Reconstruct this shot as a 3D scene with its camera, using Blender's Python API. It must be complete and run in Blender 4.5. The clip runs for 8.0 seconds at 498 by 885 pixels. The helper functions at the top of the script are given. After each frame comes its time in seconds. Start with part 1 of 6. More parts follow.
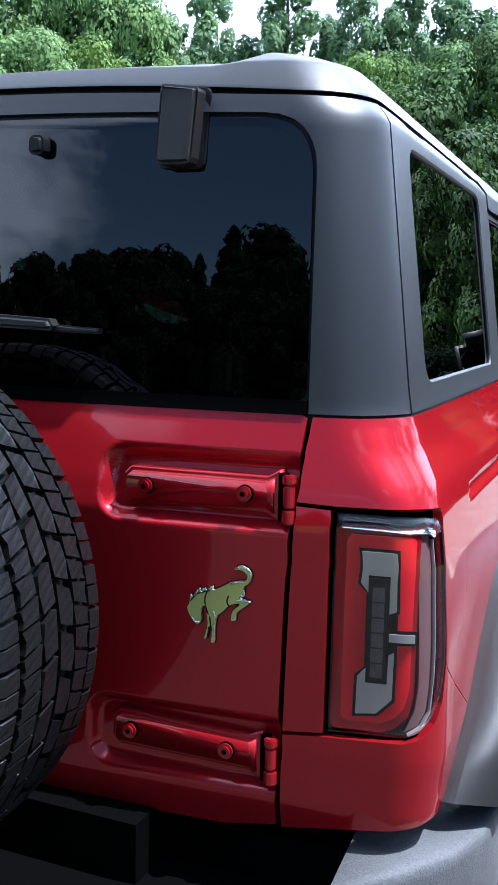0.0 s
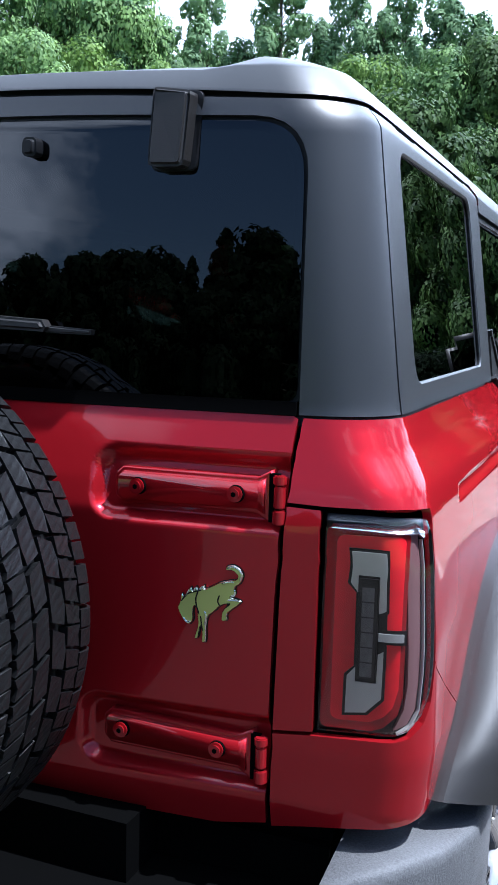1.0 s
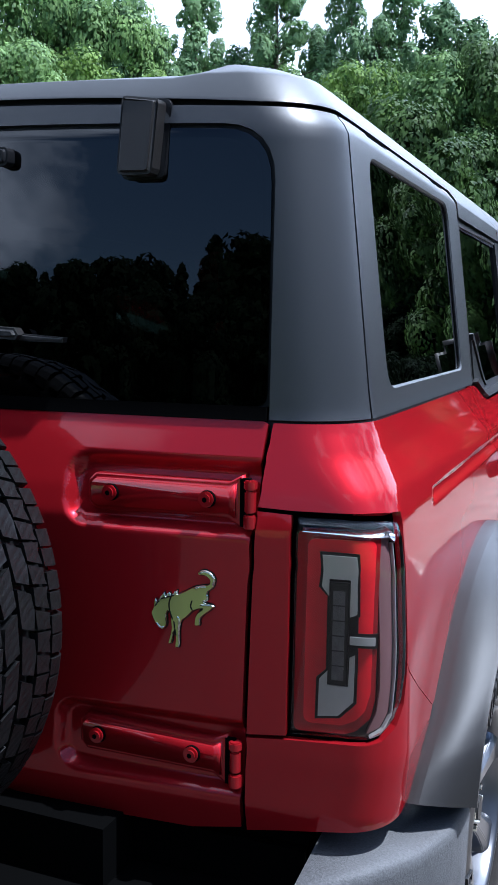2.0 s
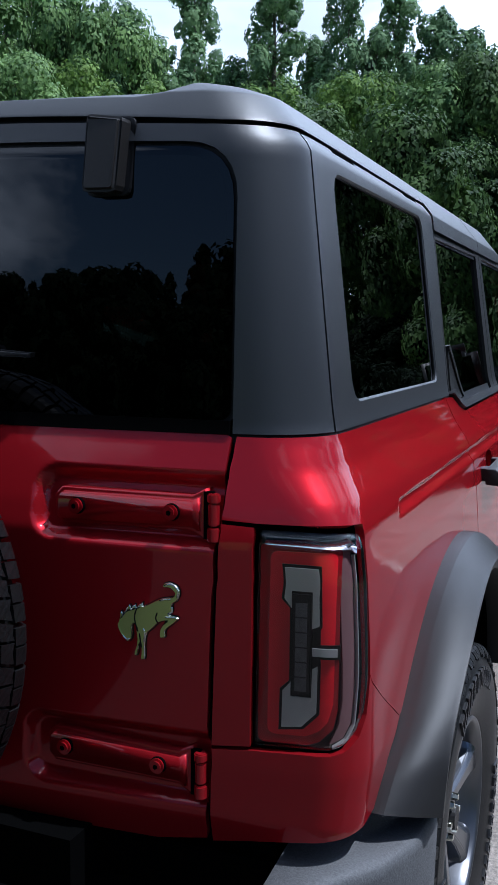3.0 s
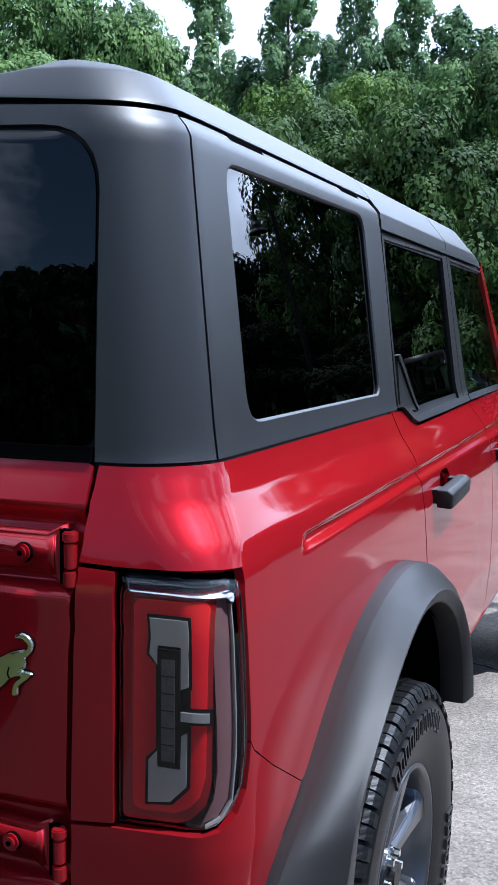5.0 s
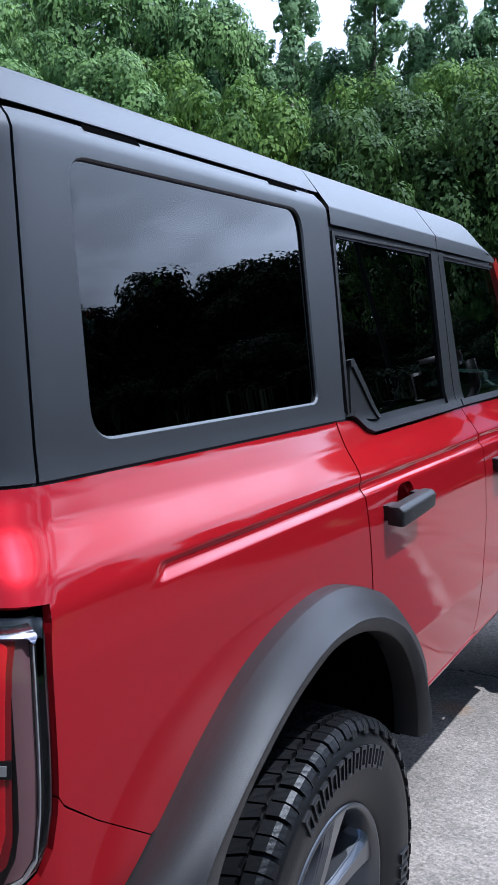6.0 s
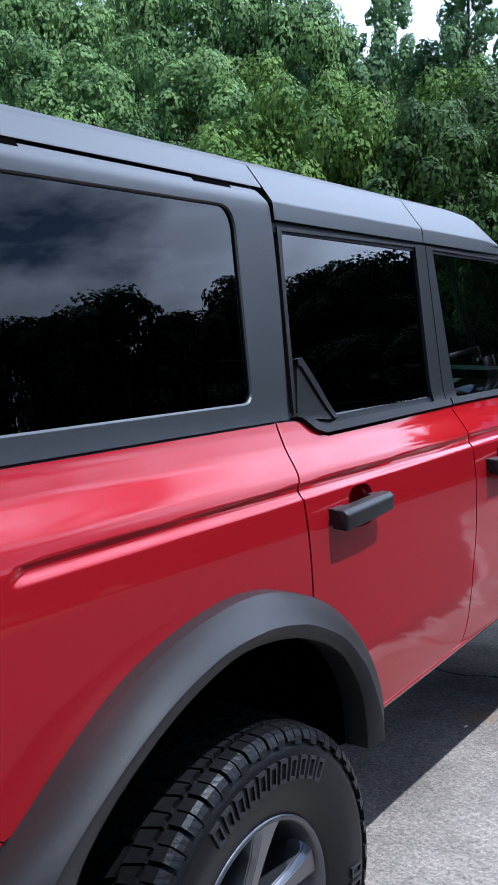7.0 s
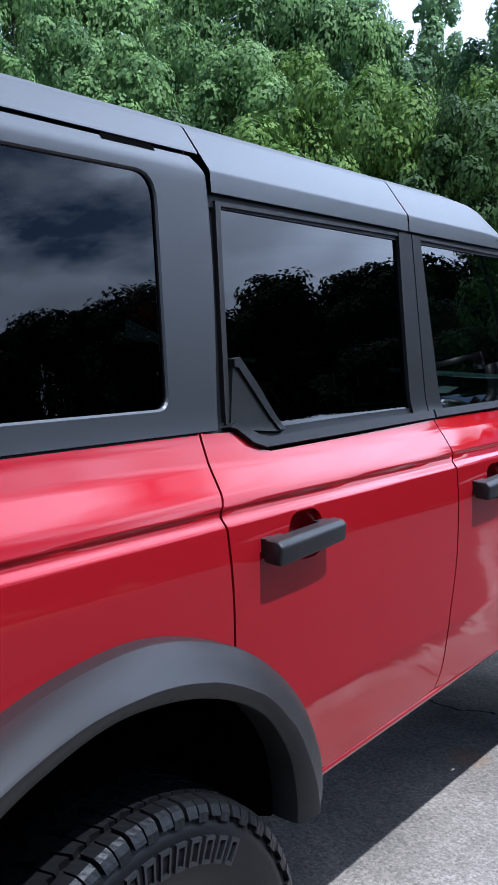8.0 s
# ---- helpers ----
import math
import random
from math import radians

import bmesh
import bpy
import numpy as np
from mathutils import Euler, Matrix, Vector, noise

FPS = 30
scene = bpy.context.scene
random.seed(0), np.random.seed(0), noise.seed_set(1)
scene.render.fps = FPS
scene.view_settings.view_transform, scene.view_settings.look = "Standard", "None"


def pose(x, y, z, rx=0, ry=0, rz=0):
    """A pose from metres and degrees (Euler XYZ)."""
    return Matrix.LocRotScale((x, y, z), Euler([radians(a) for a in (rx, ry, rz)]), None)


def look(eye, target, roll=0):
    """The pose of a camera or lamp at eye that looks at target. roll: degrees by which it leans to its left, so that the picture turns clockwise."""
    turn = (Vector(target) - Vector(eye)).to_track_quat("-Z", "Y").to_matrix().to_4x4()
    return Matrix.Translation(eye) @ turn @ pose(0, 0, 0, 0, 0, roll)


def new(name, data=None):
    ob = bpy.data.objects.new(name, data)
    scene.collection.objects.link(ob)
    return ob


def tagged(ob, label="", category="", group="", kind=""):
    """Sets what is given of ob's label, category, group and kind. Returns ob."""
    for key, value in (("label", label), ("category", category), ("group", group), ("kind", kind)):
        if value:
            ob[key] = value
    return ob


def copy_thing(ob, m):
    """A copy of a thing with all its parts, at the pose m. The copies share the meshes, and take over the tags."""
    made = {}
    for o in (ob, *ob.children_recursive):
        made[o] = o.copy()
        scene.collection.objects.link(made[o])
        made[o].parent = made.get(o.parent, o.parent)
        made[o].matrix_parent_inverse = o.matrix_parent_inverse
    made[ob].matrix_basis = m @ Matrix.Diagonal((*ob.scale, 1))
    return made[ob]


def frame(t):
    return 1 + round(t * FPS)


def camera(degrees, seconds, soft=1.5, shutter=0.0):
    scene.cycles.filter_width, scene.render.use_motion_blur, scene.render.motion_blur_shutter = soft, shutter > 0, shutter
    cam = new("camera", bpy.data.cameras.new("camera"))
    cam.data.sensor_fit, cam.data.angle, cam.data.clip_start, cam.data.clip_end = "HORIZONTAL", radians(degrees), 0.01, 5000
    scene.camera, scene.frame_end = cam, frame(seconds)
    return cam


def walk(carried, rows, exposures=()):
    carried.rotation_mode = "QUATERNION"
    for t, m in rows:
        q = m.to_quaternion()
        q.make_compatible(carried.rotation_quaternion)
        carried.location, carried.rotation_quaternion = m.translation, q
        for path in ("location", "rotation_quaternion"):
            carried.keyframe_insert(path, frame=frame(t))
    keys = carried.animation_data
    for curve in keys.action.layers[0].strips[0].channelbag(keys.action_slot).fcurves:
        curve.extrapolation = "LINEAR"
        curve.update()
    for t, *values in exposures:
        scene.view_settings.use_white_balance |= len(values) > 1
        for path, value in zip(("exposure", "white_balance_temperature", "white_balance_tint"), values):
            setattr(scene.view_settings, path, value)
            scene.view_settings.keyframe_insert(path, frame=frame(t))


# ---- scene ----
cam = camera(28.0, 8.0, soft=1.5)
EXPOSURES = [(0.0, 1.18, 5150, 12), (1.7, 1.04, 5150, 12), (2.8, -0.08, 5150, 12), (3.5, 0.09, 5150, 12), (4.0, 0.26, 5150, 12), (4.5, 0.31, 5150, 12), (5.2, 0.55, 5150, 12), (6.5, 0.22, 5100, 12), (7.0, 0.30, 5100, 12), (7.5, 0.21, 5090, 12), (8.0, 0.35, 5080, 12)]
PATH = [
    (0, (1.213, -1.343, 1.515), (0.433, 0.48, 1.254), 1.2),
    (0.5, (1.214, -1.342, 1.515), (0.447, 0.487, 1.256), 1.4),
    (1, (1.219, -1.352, 1.514), (0.453, 0.477, 1.258), 1.4),
    (1.5, (1.248, -1.346, 1.511), (0.482, 0.483, 1.257), 1.1),
    (2.8, (1.308, -1.336, 1.522), (0.534, 0.494, 1.298), 0.6),
    (3, (1.324, -1.333, 1.523), (0.551, 0.498, 1.298), 0.6),
    (3.5, (1.324, -1.313, 1.524), (0.541, 0.514, 1.299), 0.7),
    (4, (1.335, -1.287, 1.53), (0.55, 0.539, 1.306), 0.7),
    (4.5, (1.382, -1.215, 1.542), (0.586, 0.605, 1.317), 0.7),
    (5, (1.43, -1.059, 1.54), (0.623, 0.757, 1.317), 0.7),
    (5.2, (1.465, -0.974, 1.55), (0.653, 0.84, 1.326), 0.5),
    (6.3, (1.77, -0.728, 1.563), (0.695, 0.941, 1.322), 0.1),
    (6.5, (1.84, -0.69, 1.563), (0.711, 0.943, 1.321), -0.3),
    (7, (1.93, -0.563, 1.567), (0.786, 1.059, 1.325), -0.2),
    (7.5, (1.914, -0.365, 1.564), (0.763, 1.253, 1.325), 0.4),
    (8, (1.899, -0.178, 1.561), (0.7, 1.403, 1.312), 1.9),
]
walk(cam, [(t, look(eye, target, roll)) for t, eye, target, roll in PATH], exposures=EXPOSURES)
from mathutils.geometry import delaunay_2d_cdt


# ---- world, sun ----
SUN_DIR = Vector((0.565, 0.05, 1.13)).normalized()
world = bpy.data.worlds.new("sky")
scene.world = world
world.use_nodes = True
wn, wl = world.node_tree.nodes, world.node_tree.links
wn.clear()
w_out = wn.new("ShaderNodeOutputWorld")
w_bg = wn.new("ShaderNodeBackground")
w_sky = wn.new("ShaderNodeTexSky")
w_sky.sky_type = 'NISHITA'
w_sky.sun_disc = False
w_sky.sun_elevation = math.asin(SUN_DIR.z)
w_sky.sun_rotation = math.atan2(SUN_DIR.x, SUN_DIR.y)
w_sky.air_density, w_sky.dust_density = 0.95, 0.5
w_co = wn.new("ShaderNodeTexCoord")
w_map = wn.new("ShaderNodeMapping")
w_map.inputs["Scale"].default_value = (1.0, 1.0, 2.6)
w_noise = wn.new("ShaderNodeTexNoise")
w_noise.inputs["Scale"].default_value = 2.3
w_noise.inputs["Detail"].default_value = 7.0
w_noise.inputs["Roughness"].default_value = 0.58
w_ramp = wn.new("ShaderNodeValToRGB")
w_ramp.color_ramp.elements[0].position = 0.415
w_ramp.color_ramp.elements[1].position = 0.545
w_mix = wn.new("ShaderNodeMixRGB")
wl.new(w_co.outputs["Generated"], w_map.inputs["Vector"])
wl.new(w_map.outputs["Vector"], w_noise.inputs["Vector"])
# haze thickens the cloud towards the horizon
w_sep = wn.new("ShaderNodeSeparateXYZ")
w_haze = wn.new("ShaderNodeMapRange")
w_haze.inputs["From Max"].default_value = 0.40
w_haze.inputs["To Min"].default_value = 0.40
w_haze.inputs["To Max"].default_value = 0.0
w_sum = wn.new("ShaderNodeMath")
wl.new(w_co.outputs["Generated"], w_sep.inputs[0])
wl.new(w_sep.outputs["Z"], w_haze.inputs["Value"])
wl.new(w_noise.outputs["Fac"], w_sum.inputs[0])
# and lies thickest ahead of the car, thin behind it
w_ahead = wn.new("ShaderNodeVectorMath")
w_ahead.operation = "DOT_PRODUCT"
w_ahead.inputs[1].default_value = Vector((-0.50, 0.78, 0.38)).normalized()
w_side = wn.new("ShaderNodeMapRange")
w_side.inputs["From Min"].default_value = -0.7
w_side.inputs["From Max"].default_value = 0.9
w_side.inputs["To Min"].default_value = -0.15
w_side.inputs["To Max"].default_value = 0.17
w_low = wn.new("ShaderNodeMath")
w_low.operation = "MULTIPLY"
w_fade = wn.new("ShaderNodeMapRange")
w_fade.inputs["From Min"].default_value = -0.2
w_fade.inputs["From Max"].default_value = 0.9
w_thick = wn.new("ShaderNodeMath")
wl.new(w_co.outputs["Generated"], w_ahead.inputs[0])
wl.new(w_ahead.outputs["Value"], w_side.inputs["Value"])
wl.new(w_ahead.outputs["Value"], w_fade.inputs["Value"])
wl.new(w_haze.outputs["Result"], w_low.inputs[0])
wl.new(w_fade.outputs["Result"], w_low.inputs[1])
wl.new(w_side.outputs["Result"], w_thick.inputs[0])
wl.new(w_low.outputs[0], w_thick.inputs[1])
wl.new(w_thick.outputs[0], w_sum.inputs[1])
wl.new(w_sum.outputs[0], w_ramp.inputs["Fac"])
wl.new(w_ramp.outputs["Color"], w_mix.inputs["Fac"])
# thin cloud shines brightest high ahead, on the side of the sun
w_dot = wn.new("ShaderNodeVectorMath")
w_dot.operation = "DOT_PRODUCT"
w_dot.inputs[1].default_value = Vector((0.22, 0.78, 0.59)).normalized()
w_max = wn.new("ShaderNodeMath")
w_max.operation = "MAXIMUM"
w_max.inputs[1].default_value = 0.0
w_pow = wn.new("ShaderNodeMath")
w_pow.operation = "POWER"
w_pow.inputs[1].default_value = 8.0
w_gain = wn.new("ShaderNodeMapRange")
w_gain.inputs["To Min"].default_value = 14.0
w_gain.inputs["To Max"].default_value = 64.0
w_tone = wn.new("ShaderNodeVectorMath")
w_tone.operation = "SCALE"
w_tone.inputs[0].default_value = (0.95, 0.99, 1.05)
wl.new(w_co.outputs["Generated"], w_dot.inputs[0])
wl.new(w_dot.outputs["Value"], w_max.inputs[0])
wl.new(w_max.outputs[0], w_pow.inputs[0])
wl.new(w_pow.outputs[0], w_gain.inputs["Value"])
# and their grey bases
w_fold = wn.new("ShaderNodeTexNoise")
w_fold.inputs["Scale"].default_value = 4.2
w_fold.inputs["Detail"].default_value = 6.0
w_grey = wn.new("ShaderNodeMapRange")
w_grey.inputs["From Min"].default_value = 0.40
w_grey.inputs["From Max"].default_value = 0.60
w_grey.inputs["To Min"].default_value = 0.68
w_grey.inputs["To Max"].default_value = 1.15
w_mul = wn.new("ShaderNodeMath")
w_mul.operation = "MULTIPLY"
wl.new(w_map.outputs["Vector"], w_fold.inputs["Vector"])
wl.new(w_fold.outputs["Fac"], w_grey.inputs["Value"])
wl.new(w_grey.outputs["Result"], w_mul.inputs[0])
wl.new(w_gain.outputs["Result"], w_mul.inputs[1])
wl.new(w_mul.outputs[0], w_tone.inputs["Scale"])
wl.new(w_tone.outputs["Vector"], w_mix.inputs["Color2"])
wl.new(w_sky.outputs["Color"], w_mix.inputs["Color1"])
wl.new(w_mix.outputs["Color"], w_bg.inputs["Color"])
w_bg.inputs["Strength"].default_value = 0.068
wl.new(w_bg.outputs["Background"], w_out.inputs["Surface"])

sun = new("sun", bpy.data.lights.new("sun", "SUN"))
sun.data.energy, sun.data.angle, sun.data.color = 5.0, radians(0.6), (1.0, 0.95, 0.87)
sun.matrix_world = look(SUN_DIR * 60, (0, 0, 0))


# ---- materials ----
def material(name, color, rough=0.5, metal=0.0, coat=0.0, spec=0.5):
    m = bpy.data.materials.new(name)
    m.use_nodes = True
    b = m.node_tree.nodes["Principled BSDF"]
    b.inputs["Base Color"].default_value = (*color, 1)
    b.inputs["Roughness"].default_value = rough
    b.inputs["Metallic"].default_value = metal
    b.inputs["Coat Weight"].default_value = coat
    b.inputs["Coat Roughness"].default_value = 0.02
    b.inputs["Specular IOR Level"].default_value = spec
    return m


def node(m, kind, **values):
    n = m.node_tree.nodes.new(kind)
    for key, value in values.items():
        n.inputs[key.replace("_", " ")].default_value = value
    return n


def grain(m, scale, amount, colors=None, bump=0.0, scale2=None, rough=None):
    """Noise at two scales on the colour, and relief, in object space."""
    t, b = m.node_tree, m.node_tree.nodes["Principled BSDF"]
    co = t.nodes.new("ShaderNodeTexCoord")
    n1 = node(m, "ShaderNodeTexNoise", Scale=scale, Detail=6.0, Roughness=0.6)
    n2 = node(m, "ShaderNodeTexNoise", Scale=scale2 or scale / 12, Detail=4.0)
    t.links.new(co.outputs["Object"], n1.inputs["Vector"])
    t.links.new(co.outputs["Object"], n2.inputs["Vector"])
    add = t.nodes.new("ShaderNodeMath")
    add.operation = "MULTIPLY_ADD"
    add.inputs[1].default_value = 0.5
    half = t.nodes.new("ShaderNodeMath")
    half.operation = "MULTIPLY"
    half.inputs[1].default_value = 0.5
    t.links.new(n2.outputs["Fac"], half.inputs[0])
    t.links.new(n1.outputs["Fac"], add.inputs[0])
    t.links.new(half.outputs[0], add.inputs[2])
    ramp = t.nodes.new("ShaderNodeValToRGB")
    base = b.inputs["Base Color"].default_value[:3]
    dark, light = colors or ([c * (1 - amount) for c in base], [c * (1 + amount) for c in base])
    ramp.color_ramp.elements[0].position, ramp.color_ramp.elements[1].position = 0.3, 0.7
    ramp.color_ramp.elements[0].color, ramp.color_ramp.elements[1].color = (*dark, 1), (*light, 1)
    t.links.new(add.outputs[0], ramp.inputs["Fac"])
    t.links.new(ramp.outputs["Color"], b.inputs["Base Color"])
    if bump:
        bp = node(m, "ShaderNodeBump", Strength=1.0, Distance=bump)
        t.links.new(n1.outputs["Fac"], bp.inputs["Height"])
        t.links.new(bp.outputs["Normal"], b.inputs["Normal"])
    if rough:
        mr = node(m, "ShaderNodeMapRange", To_Min=rough[0], To_Max=rough[1])
        t.links.new(n2.outputs["Fac"], mr.inputs["Value"])
        t.links.new(mr.outputs["Result"], b.inputs["Roughness"])
    return m


def glass(name, tint, coat=1.0):
    """A tinted pane: it lets a little through, and mirrors by its angle."""
    m = bpy.data.materials.new(name)
    m.use_nodes = True
    t = m.node_tree
    t.nodes.clear()
    out = t.nodes.new("ShaderNodeOutputMaterial")
    mix = t.nodes.new("ShaderNodeMixShader")
    fres = node(m, "ShaderNodeFresnel", IOR=1.52)
    clear = t.nodes.new("ShaderNodeBsdfTransparent")
    clear.inputs["Color"].default_value = (*tint, 1)
    gloss = t.nodes.new("ShaderNodeBsdfGlossy")
    gloss.inputs["Roughness"].default_value = 0.0
    gloss.inputs["Color"].default_value = (coat, coat, coat, 1)
    t.links.new(fres.outputs[0], mix.inputs[0])
    t.links.new(clear.outputs[0], mix.inputs[1])
    t.links.new(gloss.outputs[0], mix.inputs[2])
    t.links.new(mix.outputs[0], out.inputs["Surface"])
    return m


RED = material("red_metallic_paint", (0.345, 0.0090, 0.0140), 0.33, 0.42, 1.0, 0.0)
RED.node_tree.nodes["Principled BSDF"].inputs["Coat IOR"].default_value = 1.43
RED.node_tree.nodes["Principled BSDF"].inputs["Coat Roughness"].default_value = 0.045
RED.node_tree.nodes["Principled BSDF"].inputs["Specular Tint"].default_value = (0.6, 0.02, 0.03, 1)
GREY = grain(material("moulded_grey_plastic", (0.0125, 0.0128, 0.0138), 0.42, spec=0.74), 900, 0.12, bump=0.0002, scale2=3)
FLARE = grain(material("satin_black_plastic", (0.0155, 0.0142, 0.0136), 0.44, spec=0.28), 700, 0.12, bump=0.0003, scale2=4)
BLACK = material("black_rubber_seal", (0.006, 0.006, 0.007), 0.5, spec=0.2)
BELT = grain(material("black_belt_plastic", (0.0125, 0.0122, 0.0120), 0.46, spec=0.2), 500, 0.2, bump=0.0003)
DARK = material("dark_underbody_and_shade", (0.0024, 0.0024, 0.0024), 0.9, spec=0.0)
TINT = glass("privacy_glass", (0.020, 0.025, 0.023))
CLEAR = glass("green_glass", (0.15, 0.20, 0.175))
RUBBER = grain(material("tyre_rubber", (0.0055, 0.0055, 0.0057), 0.40, spec=0.22), 160, 0.25, bump=0.0004)
TREAD = grain(material("dusty_tread_rubber", (0.0060, 0.0060, 0.0062), 0.42, spec=0.34), 220, 0.35, bump=0.0006)


def sipes(m):
    """Fine slanting cuts across the tread blocks, round the wheel's axle."""
    t, b = m.node_tree, m.node_tree.nodes["Principled BSDF"]

    def calc(operation, *values):
        n = t.nodes.new("ShaderNodeMath")
        n.operation = operation
        for k, v in enumerate(values):
            if isinstance(v, (int, float)):
                n.inputs[k].default_value = v
            else:
                t.links.new(v, n.inputs[k])
        return n.outputs[0]

    co = t.nodes.new("ShaderNodeTexCoord")
    sep = t.nodes.new("ShaderNodeSeparateXYZ")
    t.links.new(co.outputs["Object"], sep.inputs[0])
    turn = calc("ARCTAN2", sep.outputs[2], sep.outputs[1])
    wave = calc("SINE", calc("ADD", calc("MULTIPLY", turn, 170.0), calc("MULTIPLY", sep.outputs[0], 260.0)))
    cut = calc("SMOOTH_MIN", wave, 0.55, 0.3)
    bp = node(m, "ShaderNodeBump", Strength=1.0, Distance=0.0002)
    t.links.new(cut, bp.inputs["Height"])
    if b.inputs["Normal"].links:
        t.links.new(b.inputs["Normal"].links[0].from_socket, bp.inputs["Normal"])
    t.links.new(bp.outputs["Normal"], b.inputs["Normal"])


sipes(TREAD)
LETTER = grain(material("raised_rubber", (0.014, 0.014, 0.015), 0.40, spec=0.5), 220, 0.3, bump=0.0004)
ALLOY = material("machined_alloy", (0.24, 0.245, 0.26), 0.30, 1.0)
SILVER = grain(material("satin_silver", (0.46, 0.48, 0.48), 0.32, 0.6), 90, 0.10, scale2=14)
# yellow-green of these two metals: reflected grass put into the colour
CHROME = material("chrome", (0.80, 0.82, 0.70), 0.12, 1.0)
OLIVE = material("grass_tinted_chrome", (0.52, 0.56, 0.17), 0.30, 0.5)
LAMPBLACK = material("gloss_black_plastic", (0.004, 0.004, 0.004), 0.3, spec=0.2)
LAMPGREY = material("tinted_side_lens", (0.150, 0.080, 0.084), 0.15)
LAMPCHROME = material("smoky_chrome", (0.80, 0.76, 0.78), 0.14, 1.0)
LENSDARK = material("deep_red_lens_plastic", (0.20, 0.004, 0.008), 0.25, 0.0, 0.0, 0.4)
LENSRED = grain(material("red_lens_plastic", (0.70, 0.007, 0.018), 0.3, 0.0, 0.0, 0.3), 60, 0.12, scale2=9)
SMOKE = grain(material("smoked_lens", (0.075, 0.078, 0.080), 0.08, spec=0.7), 400, 0.4, bump=0.0003, scale2=40)
COVER = glass("clear_lens", (0.95, 0.92, 0.92), 0.85)
BUMPER = grain(material("rough_bumper_plastic", (0.100, 0.100, 0.102), 0.65, spec=0.35), 260, 0.5, bump=0.0012, scale2=6)
GUNMETAL = material("dark_alloy", (0.13, 0.132, 0.14), 0.34, 0.9)
SEAT = grain(material("dark_upholstery", (0.022, 0.022, 0.024), 0.8), 250, 0.3, bump=0.0006)
# pale blue-grey: light reflected off the dashboard put into the plastic's colour
DASH = grain(material("light_washed_dash_plastic", (0.16, 0.20, 0.21), 0.6), 300, 0.2, bump=0.0004)
MIRROR = material("mirror_glass", (0.9, 0.9, 0.9), 0.0, 1.0)
BARK = grain(material("grey_bark", (0.11, 0.09, 0.07), 0.9), 12, 0.5, bump=0.02)
TAR = material("dark_crack", (0.03, 0.03, 0.03), 0.95)
GRAVEL = grain(material("pale_gravel", (0.60, 0.57, 0.51), 0.9), 30, 0.3)


def foliage(name, dark, light, gloss=0.18):
    """Thin leaves that let some light through, each a little different."""
    m = bpy.data.materials.new(name)
    m.use_nodes = True
    t = m.node_tree
    t.nodes.clear()
    out = t.nodes.new("ShaderNodeOutputMaterial")
    geo = t.nodes.new("ShaderNodeNewGeometry")
    info = t.nodes.new("ShaderNodeObjectInfo")
    mix = t.nodes.new("ShaderNodeMath")
    mix.operation = "MULTIPLY_ADD"
    mix.inputs[1].default_value = 0.35
    part_of = t.nodes.new("ShaderNodeMath")
    part_of.operation = "MULTIPLY"
    part_of.inputs[1].default_value = 0.25
    t.links.new(info.outputs["Random"], part_of.inputs[0])
    # tone shifts from spray to spray: lit clumps and dark gaps put into colour
    where = t.nodes.new("ShaderNodeTexCoord")
    spray = node(m, "ShaderNodeTexNoise", Scale=1.7, Detail=2.0)
    span = node(m, "ShaderNodeMapRange", From_Min=0.38, From_Max=0.62, To_Min=0.0, To_Max=0.4)
    both = t.nodes.new("ShaderNodeMath")
    t.links.new(where.outputs["Object"], spray.inputs["Vector"])
    t.links.new(spray.outputs["Fac"], span.inputs["Value"])
    t.links.new(span.outputs["Result"], both.inputs[0])
    t.links.new(part_of.outputs[0], both.inputs[1])
    t.links.new(geo.outputs["Random Per Island"], mix.inputs[0])
    t.links.new(both.outputs[0], mix.inputs[2])
    ramp = t.nodes.new("ShaderNodeValToRGB")
    ramp.color_ramp.elements[0].color, ramp.color_ramp.elements[1].color = (*dark, 1), (*light, 1)
    t.links.new(mix.outputs[0], ramp.inputs["Fac"])
    dif = node(m, "ShaderNodeBsdfPrincipled", Roughness=0.6, Specular_IOR_Level=gloss)
    tra = t.nodes.new("ShaderNodeBsdfTranslucent")
    sh = t.nodes.new("ShaderNodeMixShader")
    sh.inputs[0].default_value = 0.26
    t.links.new(ramp.outputs["Color"], dif.inputs["Base Color"])
    t.links.new(ramp.outputs["Color"], tra.inputs["Color"])
    t.links.new(dif.outputs[0], sh.inputs[1])
    t.links.new(tra.outputs[0], sh.inputs[2])
    t.links.new(sh.outputs[0], out.inputs["Surface"])
    return m


LEAF = foliage("green_leaves", (0.028, 0.076, 0.028), (0.280, 0.425, 0.130))
LEAF5 = foliage("pale_green_leaves", (0.055, 0.115, 0.058), (0.260, 0.390, 0.165))
LEAF2 = foliage("bright_leaves", (0.022, 0.068, 0.015), (0.240, 0.360, 0.070))
# darker copy of the green leaves: the shade of backlit crowns put into the colour
LEAF4 = foliage("shade_darkened_leaves", (0.007, 0.025, 0.008), (0.100, 0.170, 0.040))
# near-black: the dimness of trees mirrored in glass put into the leaf colour
LEAF3 = foliage("mirror_dark_leaves", (0.005, 0.009, 0.005), (0.012, 0.020, 0.009), 0.02)
ASPHALT = grain(material("worn_asphalt", (0.2, 0.2, 0.2), 0.9), 230, 0.5, ((0.085, 0.073, 0.061), (0.345, 0.299, 0.250)), bump=0.0018, scale2=85)


